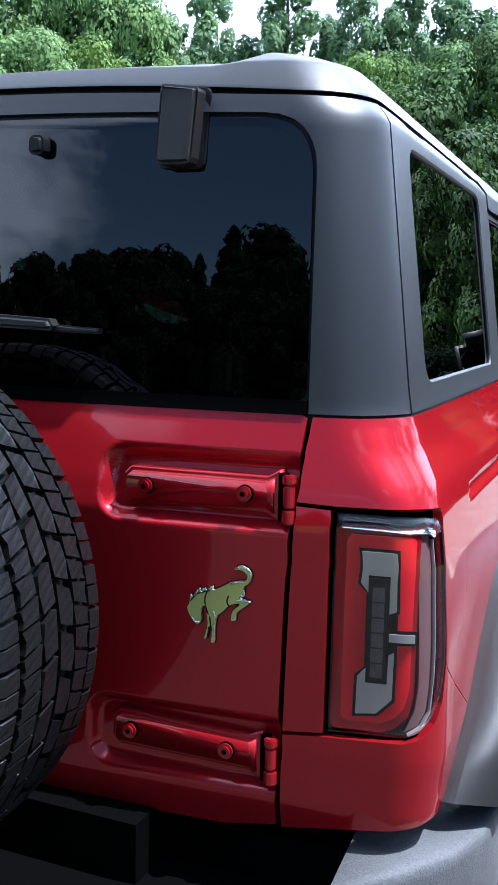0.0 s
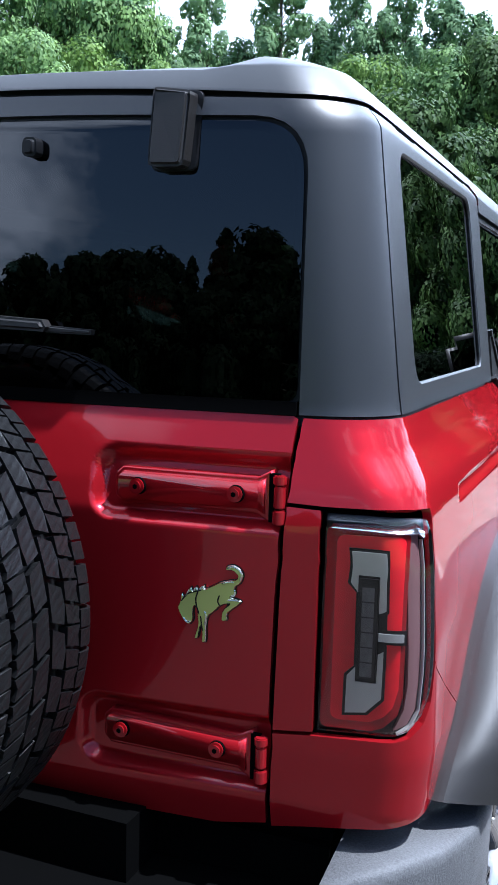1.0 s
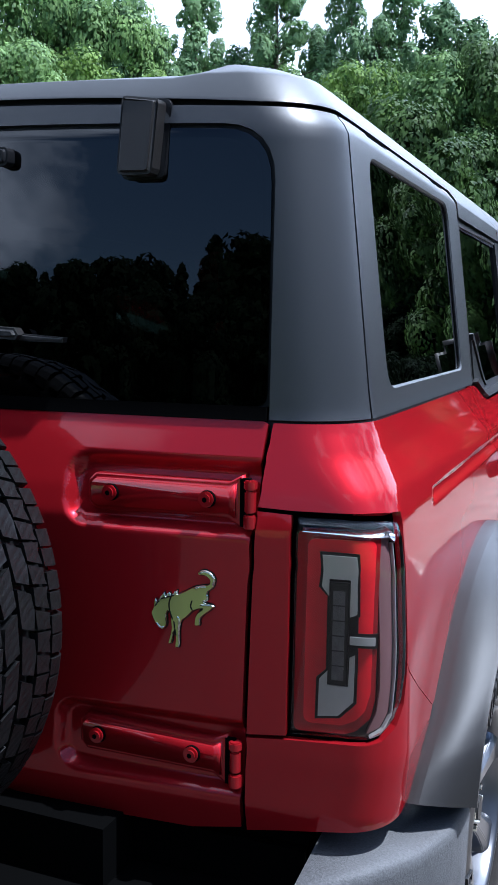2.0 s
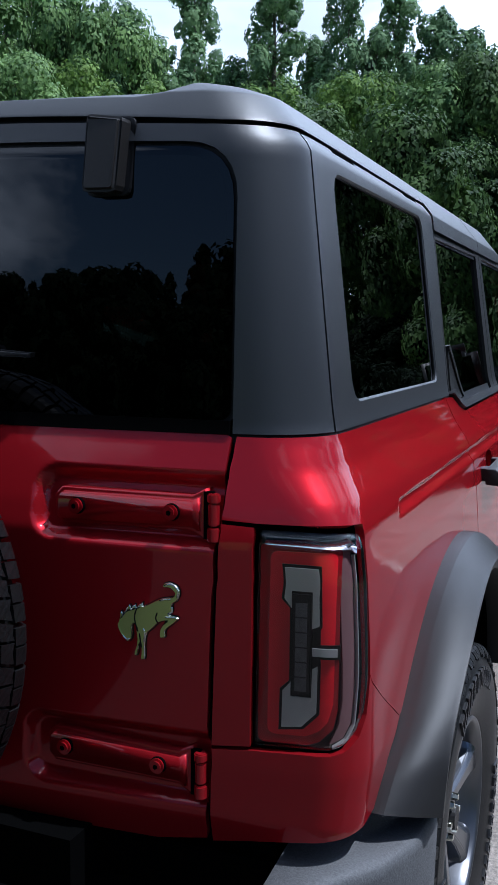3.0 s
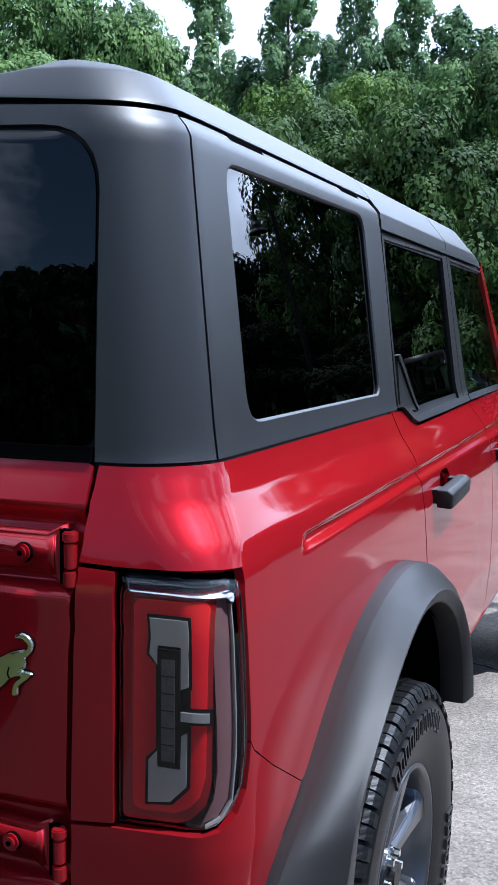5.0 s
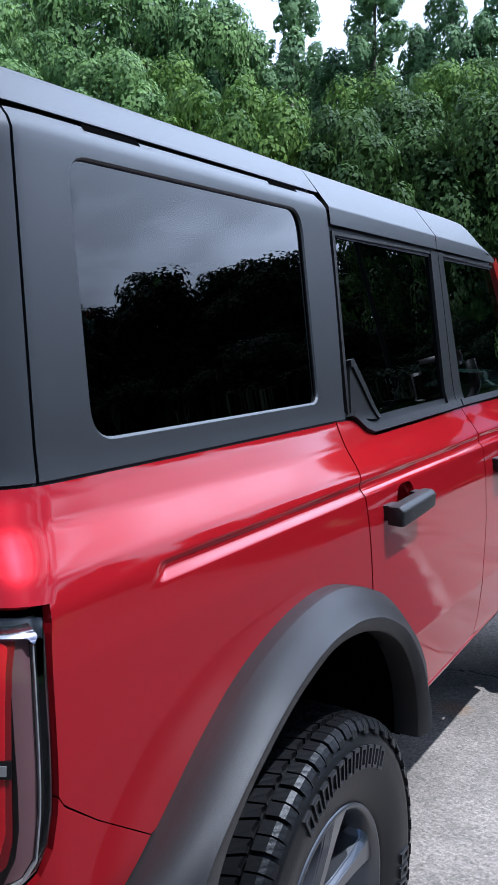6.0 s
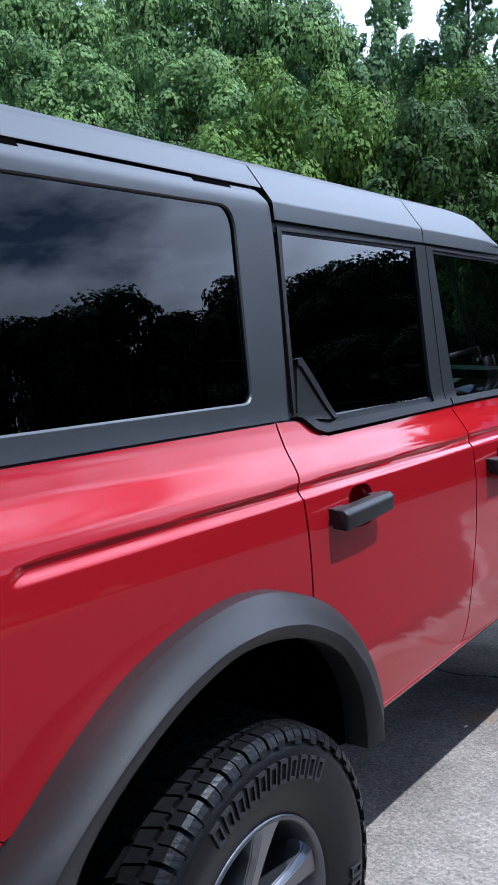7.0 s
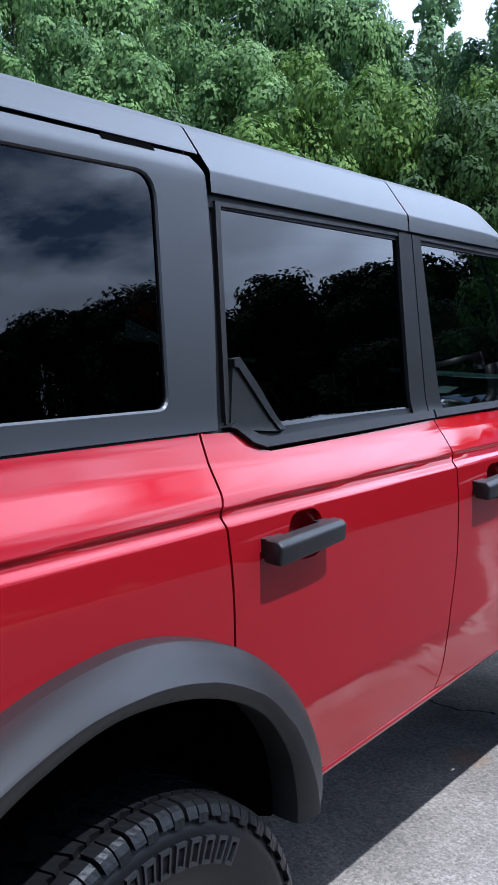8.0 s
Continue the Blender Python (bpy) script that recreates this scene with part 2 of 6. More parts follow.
def rust_stain(m, x, y, size):
    """A faint rusty spot on the ground with a ragged outline."""
    t, b = m.node_tree, m.node_tree.nodes["Principled BSDF"]
    co = t.nodes.new("ShaderNodeTexCoord")
    away = node(m, "ShaderNodeVectorMath")
    away.operation = "DISTANCE"
    away.inputs[1].default_value = (x, y, 0.01)
    ragged = node(m, "ShaderNodeTexNoise", Scale=38.0, Detail=5.0)
    near = node(m, "ShaderNodeMapRange", From_Min=size, From_Max=0.0, To_Min=0.0, To_Max=1.0)
    spot = t.nodes.new("ShaderNodeMath")
    spot.operation = "MULTIPLY"
    mixer = t.nodes.new("ShaderNodeMixRGB")
    mixer.inputs[2].default_value = (0.36, 0.19, 0.08, 1)
    old = b.inputs["Base Color"].links[0].from_socket
    t.links.new(co.outputs["Object"], away.inputs[0])
    t.links.new(co.outputs["Object"], ragged.inputs["Vector"])
    t.links.new(away.outputs["Value"], near.inputs["Value"])
    t.links.new(near.outputs["Result"], spot.inputs[0])
    t.links.new(ragged.outputs["Fac"], spot.inputs[1])
    t.links.new(spot.outputs[0], mixer.inputs[0])
    t.links.new(old, mixer.inputs[1])
    t.links.new(mixer.outputs[0], b.inputs["Base Color"])



def aggregate(m):
    """Single stones that stand out of the worn binder, and broad paler and darker patches."""
    t, b = m.node_tree, m.node_tree.nodes["Principled BSDF"]
    co = t.nodes.new("ShaderNodeTexCoord")
    stones = node(m, "ShaderNodeTexVoronoi", Scale=95.0)
    t.links.new(co.outputs["Object"], stones.inputs["Vector"])
    tone = node(m, "ShaderNodeMapRange", From_Min=0.0, From_Max=1.0, To_Min=0.78, To_Max=1.28)
    pick = t.nodes.new("ShaderNodeSeparateColor")
    t.links.new(stones.outputs["Color"], pick.inputs[0])
    t.links.new(pick.outputs[0], tone.inputs["Value"])
    patch = node(m, "ShaderNodeTexNoise", Scale=3.2, Detail=5.0)
    t.links.new(co.outputs["Object"], patch.inputs["Vector"])
    broad = node(m, "ShaderNodeMapRange", From_Min=0.3, From_Max=0.7, To_Min=0.72, To_Max=1.22)
    t.links.new(patch.outputs["Fac"], broad.inputs["Value"])
    both = t.nodes.new("ShaderNodeMath")
    both.operation = "MULTIPLY"
    t.links.new(tone.outputs["Result"], both.inputs[0])
    t.links.new(broad.outputs["Result"], both.inputs[1])
    scaled = t.nodes.new("ShaderNodeVectorMath")
    scaled.operation = "SCALE"
    t.links.new(b.inputs["Base Color"].links[0].from_socket, scaled.inputs[0])
    t.links.new(both.outputs[0], scaled.inputs["Scale"])
    t.links.new(scaled.outputs["Vector"], b.inputs["Base Color"])
    bp = node(m, "ShaderNodeBump", Strength=0.5, Distance=0.002)
    bp.invert = True
    t.links.new(stones.outputs["Distance"], bp.inputs["Height"])
    t.links.new(b.inputs["Normal"].links[0].from_socket, bp.inputs["Normal"])
    t.links.new(bp.outputs["Normal"], b.inputs["Normal"])


aggregate(ASPHALT)
rust_stain(ASPHALT, 0.48, 3.06, 0.10)
OLD_ASPHALT = grain(material("old_dark_asphalt", (0.07, 0.068, 0.070), 0.9), 180, 0.5, ((0.022, 0.021, 0.021), (0.075, 0.070, 0.069)), bump=0.003, scale2=20)
EARTH = grain(material("dark_packed_earth", (0.05, 0.042, 0.034), 0.95), 60, 0.4, ((0.022, 0.019, 0.016), (0.062, 0.050, 0.039)), bump=0.01)
GRASS = grain(material("mown_grass", (0.06, 0.12, 0.02), 0.9), 40, 0.4, ((0.028, 0.058, 0.012), (0.080, 0.140, 0.030)), bump=0.01)


# ---- mesh helpers ----
def link_mesh(name, verts, faces, mat, parent=None, label="", smooth=True, normals=None):
    me = bpy.data.meshes.new(name)
    me.from_pydata([tuple(v) for v in verts], [], faces)
    if smooth:
        me.polygons.foreach_set("use_smooth", [True] * len(me.polygons))
    me.materials.append(mat)
    me.update()
    if normals is not None:
        me.normals_split_custom_set_from_vertices([tuple(n) for n in normals])
    ob = new(name, me)
    if parent is not None:
        ob.parent = parent
    if label:
        tagged(ob, label)
    return ob


def part(name, bm, mat, parent=None, label="", smooth=False):
    me = bpy.data.meshes.new(name)
    bm.to_mesh(me)
    bm.free()
    if smooth:
        me.polygons.foreach_set("use_smooth", [True] * len(me.polygons))
    me.materials.append(mat)
    ob = new(name, me)
    if parent is not None:
        ob.parent = parent
    if label:
        tagged(ob, label)
    return ob


def empty(name, label, category, group="", at=(0, 0, 0)):
    ob = new(name)
    ob.location = at
    return tagged(ob, label, category, group)


def smooth_table(knots, width, lo, hi, step=0.002):
    """A smooth curve through rough knots."""
    z = np.arange(lo - 0.3, hi + 0.3, step)
    v = np.interp(z, [k[0] for k in knots], [k[1] for k in knots])
    n = max(1, int(width / step))
    kern = np.hanning(2 * n + 3)[1:-1]
    v = np.convolve(np.pad(v, n, mode="edge"), kern / kern.sum(), mode="valid")
    return z, v


def spline(points, n=8):
    """Points on a Catmull-Rom curve."""
    p = [np.array(q, float) for q in points]
    p = [2 * p[0] - p[1]] + p + [2 * p[-1] - p[-2]]
    out = []
    for a, b, c, d in zip(p, p[1:], p[2:], p[3:]):
        for k in range(n):
            t = k / n
            out.append(0.5 * (2 * b + (c - a) * t + (2 * a - 5 * b + 4 * c - d) * t * t + (3 * b - a - 3 * c + d) * t ** 3))
    out.append(p[-2])
    return [tuple(v) for v in out]


def rounded(points, radii, n=6):
    """A polygon with rounded corners; radii: one for each corner."""
    out, k = [], len(points)
    for i in range(k):
        a, b, c = (np.array(points[j % k], float) for j in (i - 1, i, i + 1))
        r = radii[i] if not isinstance(radii, (int, float)) else radii
        if r <= 0:
            out.append(tuple(b))
            continue
        u, v = (a - b) / np.linalg.norm(a - b), (c - b) / np.linalg.norm(c - b)
        ang = math.acos(max(-1, min(1, float(u @ v))))
        d = min(r / math.tan(ang / 2), 0.48 * np.linalg.norm(a - b), 0.48 * np.linalg.norm(c - b))
        p0, p1 = b + u * d, b + v * d
        for j in range(n + 1):
            t = j / n
            out.append(tuple((1 - t) ** 2 * p0 + 2 * t * (1 - t) * b + t * t * p1))
    return out


def resample(poly, step):
    out = []
    for a, b in zip(poly, poly[1:] + poly[:1]):
        a, b = np.array(a), np.array(b)
        n = max(1, int(np.linalg.norm(b - a) / step))
        out += [tuple(a + (b - a) * j / n) for j in range(n)]
    keep = [out[0]]
    for q in out[1:]:
        if math.dist(q, keep[-1]) > 1e-4:
            keep.append(q)
    if math.dist(keep[0], keep[-1]) < 1e-4:
        keep.pop()
    return keep


def inside(px, py, poly):
    """Even-odd test of many points."""
    res = np.zeros(len(px), bool)
    x0, y0 = poly[-1]
    for x1, y1 in poly:
        if y0 != y1:
            hit = ((y1 > py) != (y0 > py)) & (px < (x0 - x1) * (py - y1) / (y0 - y1) + x1)
            res ^= hit
        x0, y0 = x1, y1
    return res


def edge_gap(px, py, poly):
    """The distance of many points from a polygon's edge."""
    best = np.full(len(px), 9.0)
    x0, y0 = poly[-1]
    for x1, y1 in poly:
        dx, dy = x1 - x0, y1 - y0
        t = np.clip(((px - x0) * dx + (py - y0) * dy) / max(dx * dx + dy * dy, 1e-12), 0, 1)
        best = np.minimum(best, np.hypot(px - x0 - t * dx, py - y0 - t * dy))
        x0, y0 = x1, y1
    return best


def panel(name, outline, mat, parent, surf, holes=(), grid=0.02, flange=0.014, push=0.0, disp=None, label="", fine=(), sign=1):
    """A sheet on a curved surface, cut out by an outline in the surface's own coordinates, with its edges turned in."""
    loops = [resample(list(outline), grid * 0.6)] + [resample(list(h), grid * 0.6) for h in holes]
    ox, oy = [p[0] for p in loops[0]], [p[1] for p in loops[0]]
    gx, gy = np.meshgrid(np.arange(min(ox), max(ox), grid), np.arange(min(oy), max(oy), grid))
    px, py = gx.ravel(), gy.ravel()
    for x0, x1, y0, y1, g in fine:
        drop = (px > x0) & (px < x1) & (py > y0) & (py < y1)
        fx, fy = np.meshgrid(np.arange(x0, x1, g), np.arange(y0, y1, g))
        px, py = np.r_[px[~drop], fx.ravel()], np.r_[py[~drop], fy.ravel()]

    def within(a, b):
        ok = inside(a, b, loops[0])
        for h in loops[1:]:
            ok &= ~inside(a, b, h)
        return ok

    ok = within(px, py)
    for lp in loops:
        ok &= edge_gap(px, py, lp) > grid * 0.3
    pts, edges = [], []
    for lp in loops:
        k = len(pts)
        pts += lp
        edges += [(k + i, k + (i + 1) % len(lp)) for i in range(len(lp))]
    pts += list(zip(px[ok], py[ok]))
    v2, _, tris, _, _, _ = delaunay_2d_cdt([Vector((float(a), float(b))) for a, b in pts], edges, [], 0, 1e-6)
    v2 = np.array([tuple(v) for v in v2])
    tris = np.array(tris)
    mid = v2[tris].mean(axis=1)
    tris = tris[within(mid[:, 0], mid[:, 1])]

    def place(a, b):
        p = surf(a, b)
        e = 0.002
        du = surf(a + e, b) - surf(a - e, b)
        dv = surf(a, b + e) - surf(a, b - e)
        n = np.cross(du, dv)
        n *= sign / np.linalg.norm(n, axis=1)[:, None]
        d = push + (disp(a, b) if disp else 0.0)
        return p + n * np.reshape(d, (-1, 1)) if np.ndim(d) else p + n * d, n

    P, N = place(v2[:, 0], v2[:, 1])
    if disp:
        e = 0.002
        du = place(v2[:, 0] + e, v2[:, 1])[0] - place(v2[:, 0] - e, v2[:, 1])[0]
        dv = place(v2[:, 0], v2[:, 1] + e)[0] - place(v2[:, 0], v2[:, 1] - e)[0]
        N2 = np.cross(du, dv)
        N2 *= sign / np.linalg.norm(N2, axis=1)[:, None]
    else:
        N2 = N
    faces = [tuple(int(i) for i in t) for t in tris]
    a, b, c = P[tris[:, 0]], P[tris[:, 1]], P[tris[:, 2]]
    if len(tris) and (np.cross(b - a, c - a) * N[tris[:, 0]]).sum() < 0:
        faces = [f[::-1] for f in faces]
    verts, norms = list(P), list(N2)
    if flange:
        count = {}
        for f in faces:
            for e in zip(f, f[1:] + f[:1]):
                count[e] = 1
        rim = [e for e in count if (e[1], e[0]) not in count]
        for i, j in rim:
            k = len(verts)
            side = np.cross(P[j] - P[i], N[i])
            side /= max(np.linalg.norm(side), 1e-9)
            verts += [P[i], P[j], P[j] - N[j] * flange, P[i] - N[i] * flange]
            norms += [side] * 4
            faces.append((k + 1, k, k + 3, k + 2))
    return link_mesh(name, verts, faces, mat, parent, label, True, norms)


# ---- the car's skin ----
A = 0.22                       # length given to the corner in the skin's own coordinates
SIDE = smooth_table([(0.40, 0.86), (0.60, 0.898), (0.72, 0.916), (0.85, 0.929), (1.02, 0.925), (1.15, 0.917), (1.225, 0.906), (1.26, 0.893),
                     (1.31, 0.862), (1.36, 0.842), (1.40, 0.835), (1.810, 0.781), (1.838, 0.757), (1.86, 0.745)], 0.012, 0.3, 2.0)
TAPER = smooth_table([(0.5, 0.016), (1.24, 0.020), (1.36, 0.032), (1.86, 0.036)], 0.02, 0.3, 2.0)
REAR = smooth_table([(0.60, 0.03), (0.70, 0.0), (0.76, -0.018), (0.85, -0.021), (1.205, -0.021), (1.25, -0.0115), (1.30, 0.0035), (1.364, 0.0235), (1.42, 0.028),
                     (1.80, 0.053), (1.838, 0.064), (1.86, 0.075)], 0.012, 0.3, 2.0)
ROUND = smooth_table([(0.60, 0.08), (0.85, 0.065), (1.15, 0.06), (1.22, 0.070), (1.30, 0.100), (1.36, 0.110), (1.82, 0.110), (1.86, 0.10)], 0.02, 0.3, 2.0)


def side_at(z):
    return np.interp(z, *SIDE)


def rear_at(z):
    return np.interp(z, *REAR)


def round_at(z):
    return np.interp(z, *ROUND)


def crown(x):
    return 0.06 * (x / 0.9) ** 2


def roof_bow(x, z):
    """How much the top of the back rises towards the middle line."""
    return 0.031 * np.maximum(0, 1 - (x / 0.70) ** 2) ** 1.3 * np.clip((z - 1.70) / 0.145, 0, 1) ** 1.5


def flat_back(x, z):
    """The rear window's own sheet, in x and z."""
    x, z = np.asarray(x, float), np.asarray(z, float)
    return np.stack([x, rear_at(z) + crown(x), z + roof_bow(x, z)], axis=1)


def skin(s, z):
    """The car's outer surface: s runs along the back from its middle line, round the corner and forward along the side."""
    s, z = np.asarray(s, float), np.asarray(z, float)
    X, Y, r = side_at(z), rear_at(z), round_at(z)
    th = np.clip(s / A, 0, 1) * (math.pi / 2)
    x = np.where(s < 0, X - r + s, X - r + r * np.sin(th))
    y = np.where(s > A, Y + r + (s - A), Y + r - r * np.cos(th)) + crown(x)
    x = x - np.interp(z, *TAPER) * (np.hypot(np.maximum(s - A, 0), 0.06) - 0.06)
    return np.stack([x, y, z + roof_bow(x, z) * (s < A)], axis=1)


def on_rear(x, z):
    a, r = float(x - side_at(z) + round_at(z)), float(round_at(z))
    return (a if a <= 0 else math.asin(min(1.0, a / r)) / (math.pi / 2) * A, z)


def on_side(y, z):
    return (float(A + y - rear_at(z) - round_at(z) - crown(side_at(z))), z)


def chain(pts, step=0.03):
    out = []
    for a, b in zip(pts, pts[1:]):
        n = max(1, int(math.dist(a, b) / step))
        out += [(a[0] + (b[0] - a[0]) * k / n, a[1] + (b[1] - a[1]) * k / n) for k in range(n)]
    return out + [pts[-1]]


def side_line(pts):
    return [on_side(y, z) for y, z in chain(list(pts))]


def rear_line(pts):
    return [on_rear(x, z) for x, z in chain(list(pts))]


car = empty("car", "red metallic four-door off-road car with grey hardtop, parked", "car")
GAP = 0.004

# tailgate
GAPX = [(0.733, 0.690), (0.876, 0.693), (1.055, 0.697), (1.228, 0.703), (1.362, 0.712)]


def gap_x(z):
    return float(np.interp(z, [g[0] for g in GAPX], [g[1] for g in GAPX]))


def boxdist(a, b, x0, x1, z0, z1, r):
    qx = np.abs(a - (x0 + x1) / 2) - (x1 - x0) / 2 + r
    qz = np.abs(b - (z0 + z1) / 2) - (z1 - z0) / 2 + r
    return np.hypot(np.maximum(qx, 0), np.maximum(qz, 0)) + np.minimum(np.maximum(qx, qz), 0) - r


def step01(d, w):
    t = np.clip(d / w + 0.5, 0, 1)
    return t * t * (3 - 2 * t)


def gate_disp(s, z):
    x = s + side_at(z) - round_at(z)
    d1 = boxdist(x, z, 0.391, 0.90, 1.196, 1.296, 0.032)
    d2 = boxdist(x, z, 0.374, 0.90, 0.785, 0.892, 0.032)
    return -0.021 * (1 - step01(np.minimum(d1, d2), 0.022))


gate_out = rear_line([(-0.69, 0.722), (-0.60, 0.706), (0.0, 0.700), (0.60, 0.706), (0.685, 0.722)] + [(gap_x(z) - GAP, z) for z in np.linspace(0.735, 1.358, 14)]
                     + [(0.70, 1.362), (-0.70, 1.362)] + [(-gap_x(z) + GAP, z) for z in np.linspace(1.358, 0.735, 14)])
f0, f1, f2, f3 = on_rear(0.33, 0.80)[0], on_rear(0.70, 0.80)[0], on_rear(0.33, 1.17)[0], on_rear(0.70, 1.31)[0]
tailgate = panel("tailgate", gate_out, RED, car, skin, disp=gate_disp, grid=0.02,
                 fine=[(f2 - 0.02, f3, 1.165, 1.325, 0.005), (f0 - 0.03, f1 + 0.03, 0.745, 0.925, 0.005)])

# quarter panel, lower corner panel, filler beside the lamp, doors, hardtop: both sides
FLARE_OUT = [(0.150, 0.755), (0.195, 0.798), (0.245, 0.836), (0.318, 0.888), (0.415, 0.956), (0.535, 1.021), (0.680, 1.064), (0.83, 1.081), (0.96, 1.064),
             (1.108, 1.008), (1.24, 0.905), (1.34, 0.765), (1.375, 0.680)]
FLARE_IN = [(0.368, 0.675), (0.398, 0.777), (0.457, 0.847), (0.548, 0.910), (0.662, 0.964), (0.80, 0.996), (0.965, 0.976), (1.11, 0.912), (1.195, 0.820),
            (1.230, 0.730), (1.238, 0.665)]
DSEAM = [(1.113, 1.362), (1.1115, 1.315), (1.108, 1.265), (1.099, 1.240), (1.102, 1.200), (1.105, 1.146), (1.109, 1.092), (1.110, 1.030)]
D2 = [(2.002, 1.330), (2.010, 1.295), (2.006, 1.255), (2.000, 1.180), (1.998, 1.120), (1.984, 0.985), (1.955, 0.860), (1.950, 0.755), (1.925, 0.700)]
LAMP = rear_line([(0.766, 1.226), (0.764, 0.888), (0.838, 0.891)]) + [(0.04, 0.892), (0.085, 0.899), (0.135, 0.918), (0.168, 0.946), (0.186, 0.985), (0.196, 1.06), (0.202, 1.14), (0.204, 1.205), (0.190, 1.223), (0.12, 1.227)]


def crease_disp(s, z):
    y = s - A + rear_at(z) + round_at(z) + 0.06
    up, low = 1.2315 + 0.012 * (y - 0.35), 1.2125 + 0.010 * (y - 0.35)
    fade = step01(y - 0.345 - (z - 1.22) * 0.9, 0.04)
    return -0.009 * fade * step01(up - z, 0.006) * step01(z - low, 0.018)


FLARE_CURVE = spline(FLARE_OUT, 8)


def flare_z(y):
    front = [(a, b) for a, b in FLARE_CURVE if a > 0.84]
    return float(np.interp(y, [a for a, b in front], [b for a, b in front]))


def sill_z(y):
    return 0.674 + 0.040 * (min(y, 2.3) - 1.40)


q_out = rear_line([(gap_x(z) + GAP, z) for z in (1.3595, 1.33, 1.30, 1.27, 1.236)] + [(0.764, 1.234), (0.83, 1.235)])
q_out += [(0.10, 1.235), (0.202, 1.232), (0.216, 1.210), (0.212, 1.12), (0.207, 1.05), (0.201, 1.0038)]
q_out += side_line([(0.169, 0.9428), (0.284, 0.8708)])
q_out += side_line([(y, z) for y, z in spline(FLARE_OUT, 4) if 0.29 < y < 1.09] + [(1.107, flare_z(1.107))])
q_out += side_line([(y - 0.003, z) for y, z in spline(DSEAM[::-1], 4)])
q_out += side_line([(1.106, 1.3595), (0.28, 1.3595)]) + [(k * A, 1.3595) for k in (1.0, 0.8, 0.6, 0.4, 0.2, 0.0)]
lo_out = rear_line([(gap_x(0.874) + GAP, 0.876), (0.764, 0.882), (0.838, 0.885)]) + [(0.042, 0.887), (0.088, 0.893), (0.140, 0.912), (0.175, 0.941), (0.194, 0.981), (0.200, 1.001)]
lo_out += side_line([(0.1682, 0.9414), (0.2826, 0.8695), (0.215, 0.82), (0.20, 0.765)])
lo_out += [(0.19, 0.755), (0.11, 0.748), (0.0, 0.742)] + rear_line([(0.80, 0.735), (0.75, 0.728), (gap_x(0.73) + GAP, 0.718), (gap_x(0.8) + GAP, 0.80), (gap_x(0.825) + GAP, 0.825)])
fi_out = rear_line([(gap_x(0.88) + GAP, 0.882), (0.759, 0.888), (0.759, 1.228), (gap_x(1.23) + GAP, 1.230), (gap_x(1.1) + GAP, 1.1), (gap_x(1.0) + GAP, 1.0), (gap_x(0.89) + GAP, 0.888)])
HANDLE_HOLE = rounded([(1.294, 1.121), (1.410, 1.121), (1.410, 1.211), (1.294, 1.211)], 0.044)
d_out = [(y + 0.003, z) for y, z in spline(DSEAM, 4)] + [(1.113, flare_z(1.113))] + [(y, z) for y, z in spline(FLARE_OUT, 4) if y > 1.125]
d_out += [(1.45, sill_z(1.45)), (1.65, sill_z(1.65)), (1.86, sill_z(1.86))]
d_out += [(y - 0.003, z) for y, z in spline(D2[::-1], 4)]
d_out += [(1.60, 1.322), (1.30, 1.318), (1.262, 1.326), (1.205, 1.358), (1.125, 1.360)]
f_out = [(y + 0.003, z) for y, z in spline(D2, 4)] + [(1.99, sill_z(1.9)), (2.5, sill_z(2.2)), (2.93, sill_z(2.2)), (3.00, 0.9), (3.00, 1.30), (2.6, 1.330), (2.2, 1.332)]
HT_F = [(1.165, 1.364), (1.178, 1.50), (1.188, 1.65), (1.187, 1.785), (1.180, 1.812), (1.165, 1.834)]
WIN_Q = rounded([(0.297, 1.787), (1.053, 1.792), (1.042, 1.404), (0.284, 1.402)], [0.045, 0.05, 0.03, 0.05])
WIN_Q2 = rounded([(0.290, 1.795), (1.061, 1.800), (1.050, 1.396), (0.276, 1.394)], [0.05, 0.055, 0.035, 0.055])
WIN_D = [(1.232, 1.766), (1.228, 1.70), (1.208, 1.37), (1.27, 1.335), (1.93, 1.345), (1.935, 1.55), (1.938, 1.770)]
WIN_F = [(2.070, 1.350), (2.36, 1.352), (2.86, 1.352), (2.80, 1.45), (2.60, 1.76), (2.022, 1.768)]


def seam_y(z):
    return 0.159 + (z - 1.36) * 0.065


def shift(pts, dy):
    return [(y + dy, z) for y, z in pts]


def mirrored(s, z):
    return skin(s, z) * np.array((-1.0, 1.0, 1.0))


def poly_part(name, pts, mat, parent, surf, sign, push=0.0, flange=0.006, grid=0.02, holes=(), label=""):
    return panel(name, pts, mat, parent, surf, push=push, flange=flange, grid=grid, holes=holes, sign=sign, label=label)


def grown(pts, d):
    """A polygon with its edges moved outward by d."""
    area = sum(a[0] * b[1] - b[0] * a[1] for a, b in zip(pts, pts[1:] + pts[:1]))
    out, k = [], len(pts)
    for i in range(k):
        a, b, c = (np.array(pts[j % k], float) for j in (i - 1, i, i + 1))
        u, v = (b - a) / np.linalg.norm(b - a), (c - b) / np.linalg.norm(c - b)
        nu, nv = np.array((u[1], -u[0])), np.array((v[1], -v[0]))
        m = (nu + nv) / max(0.5, 1 + float(nu @ nv))
        out.append(tuple(b + m * d * (1 if area > 0 else -1)))
    return out


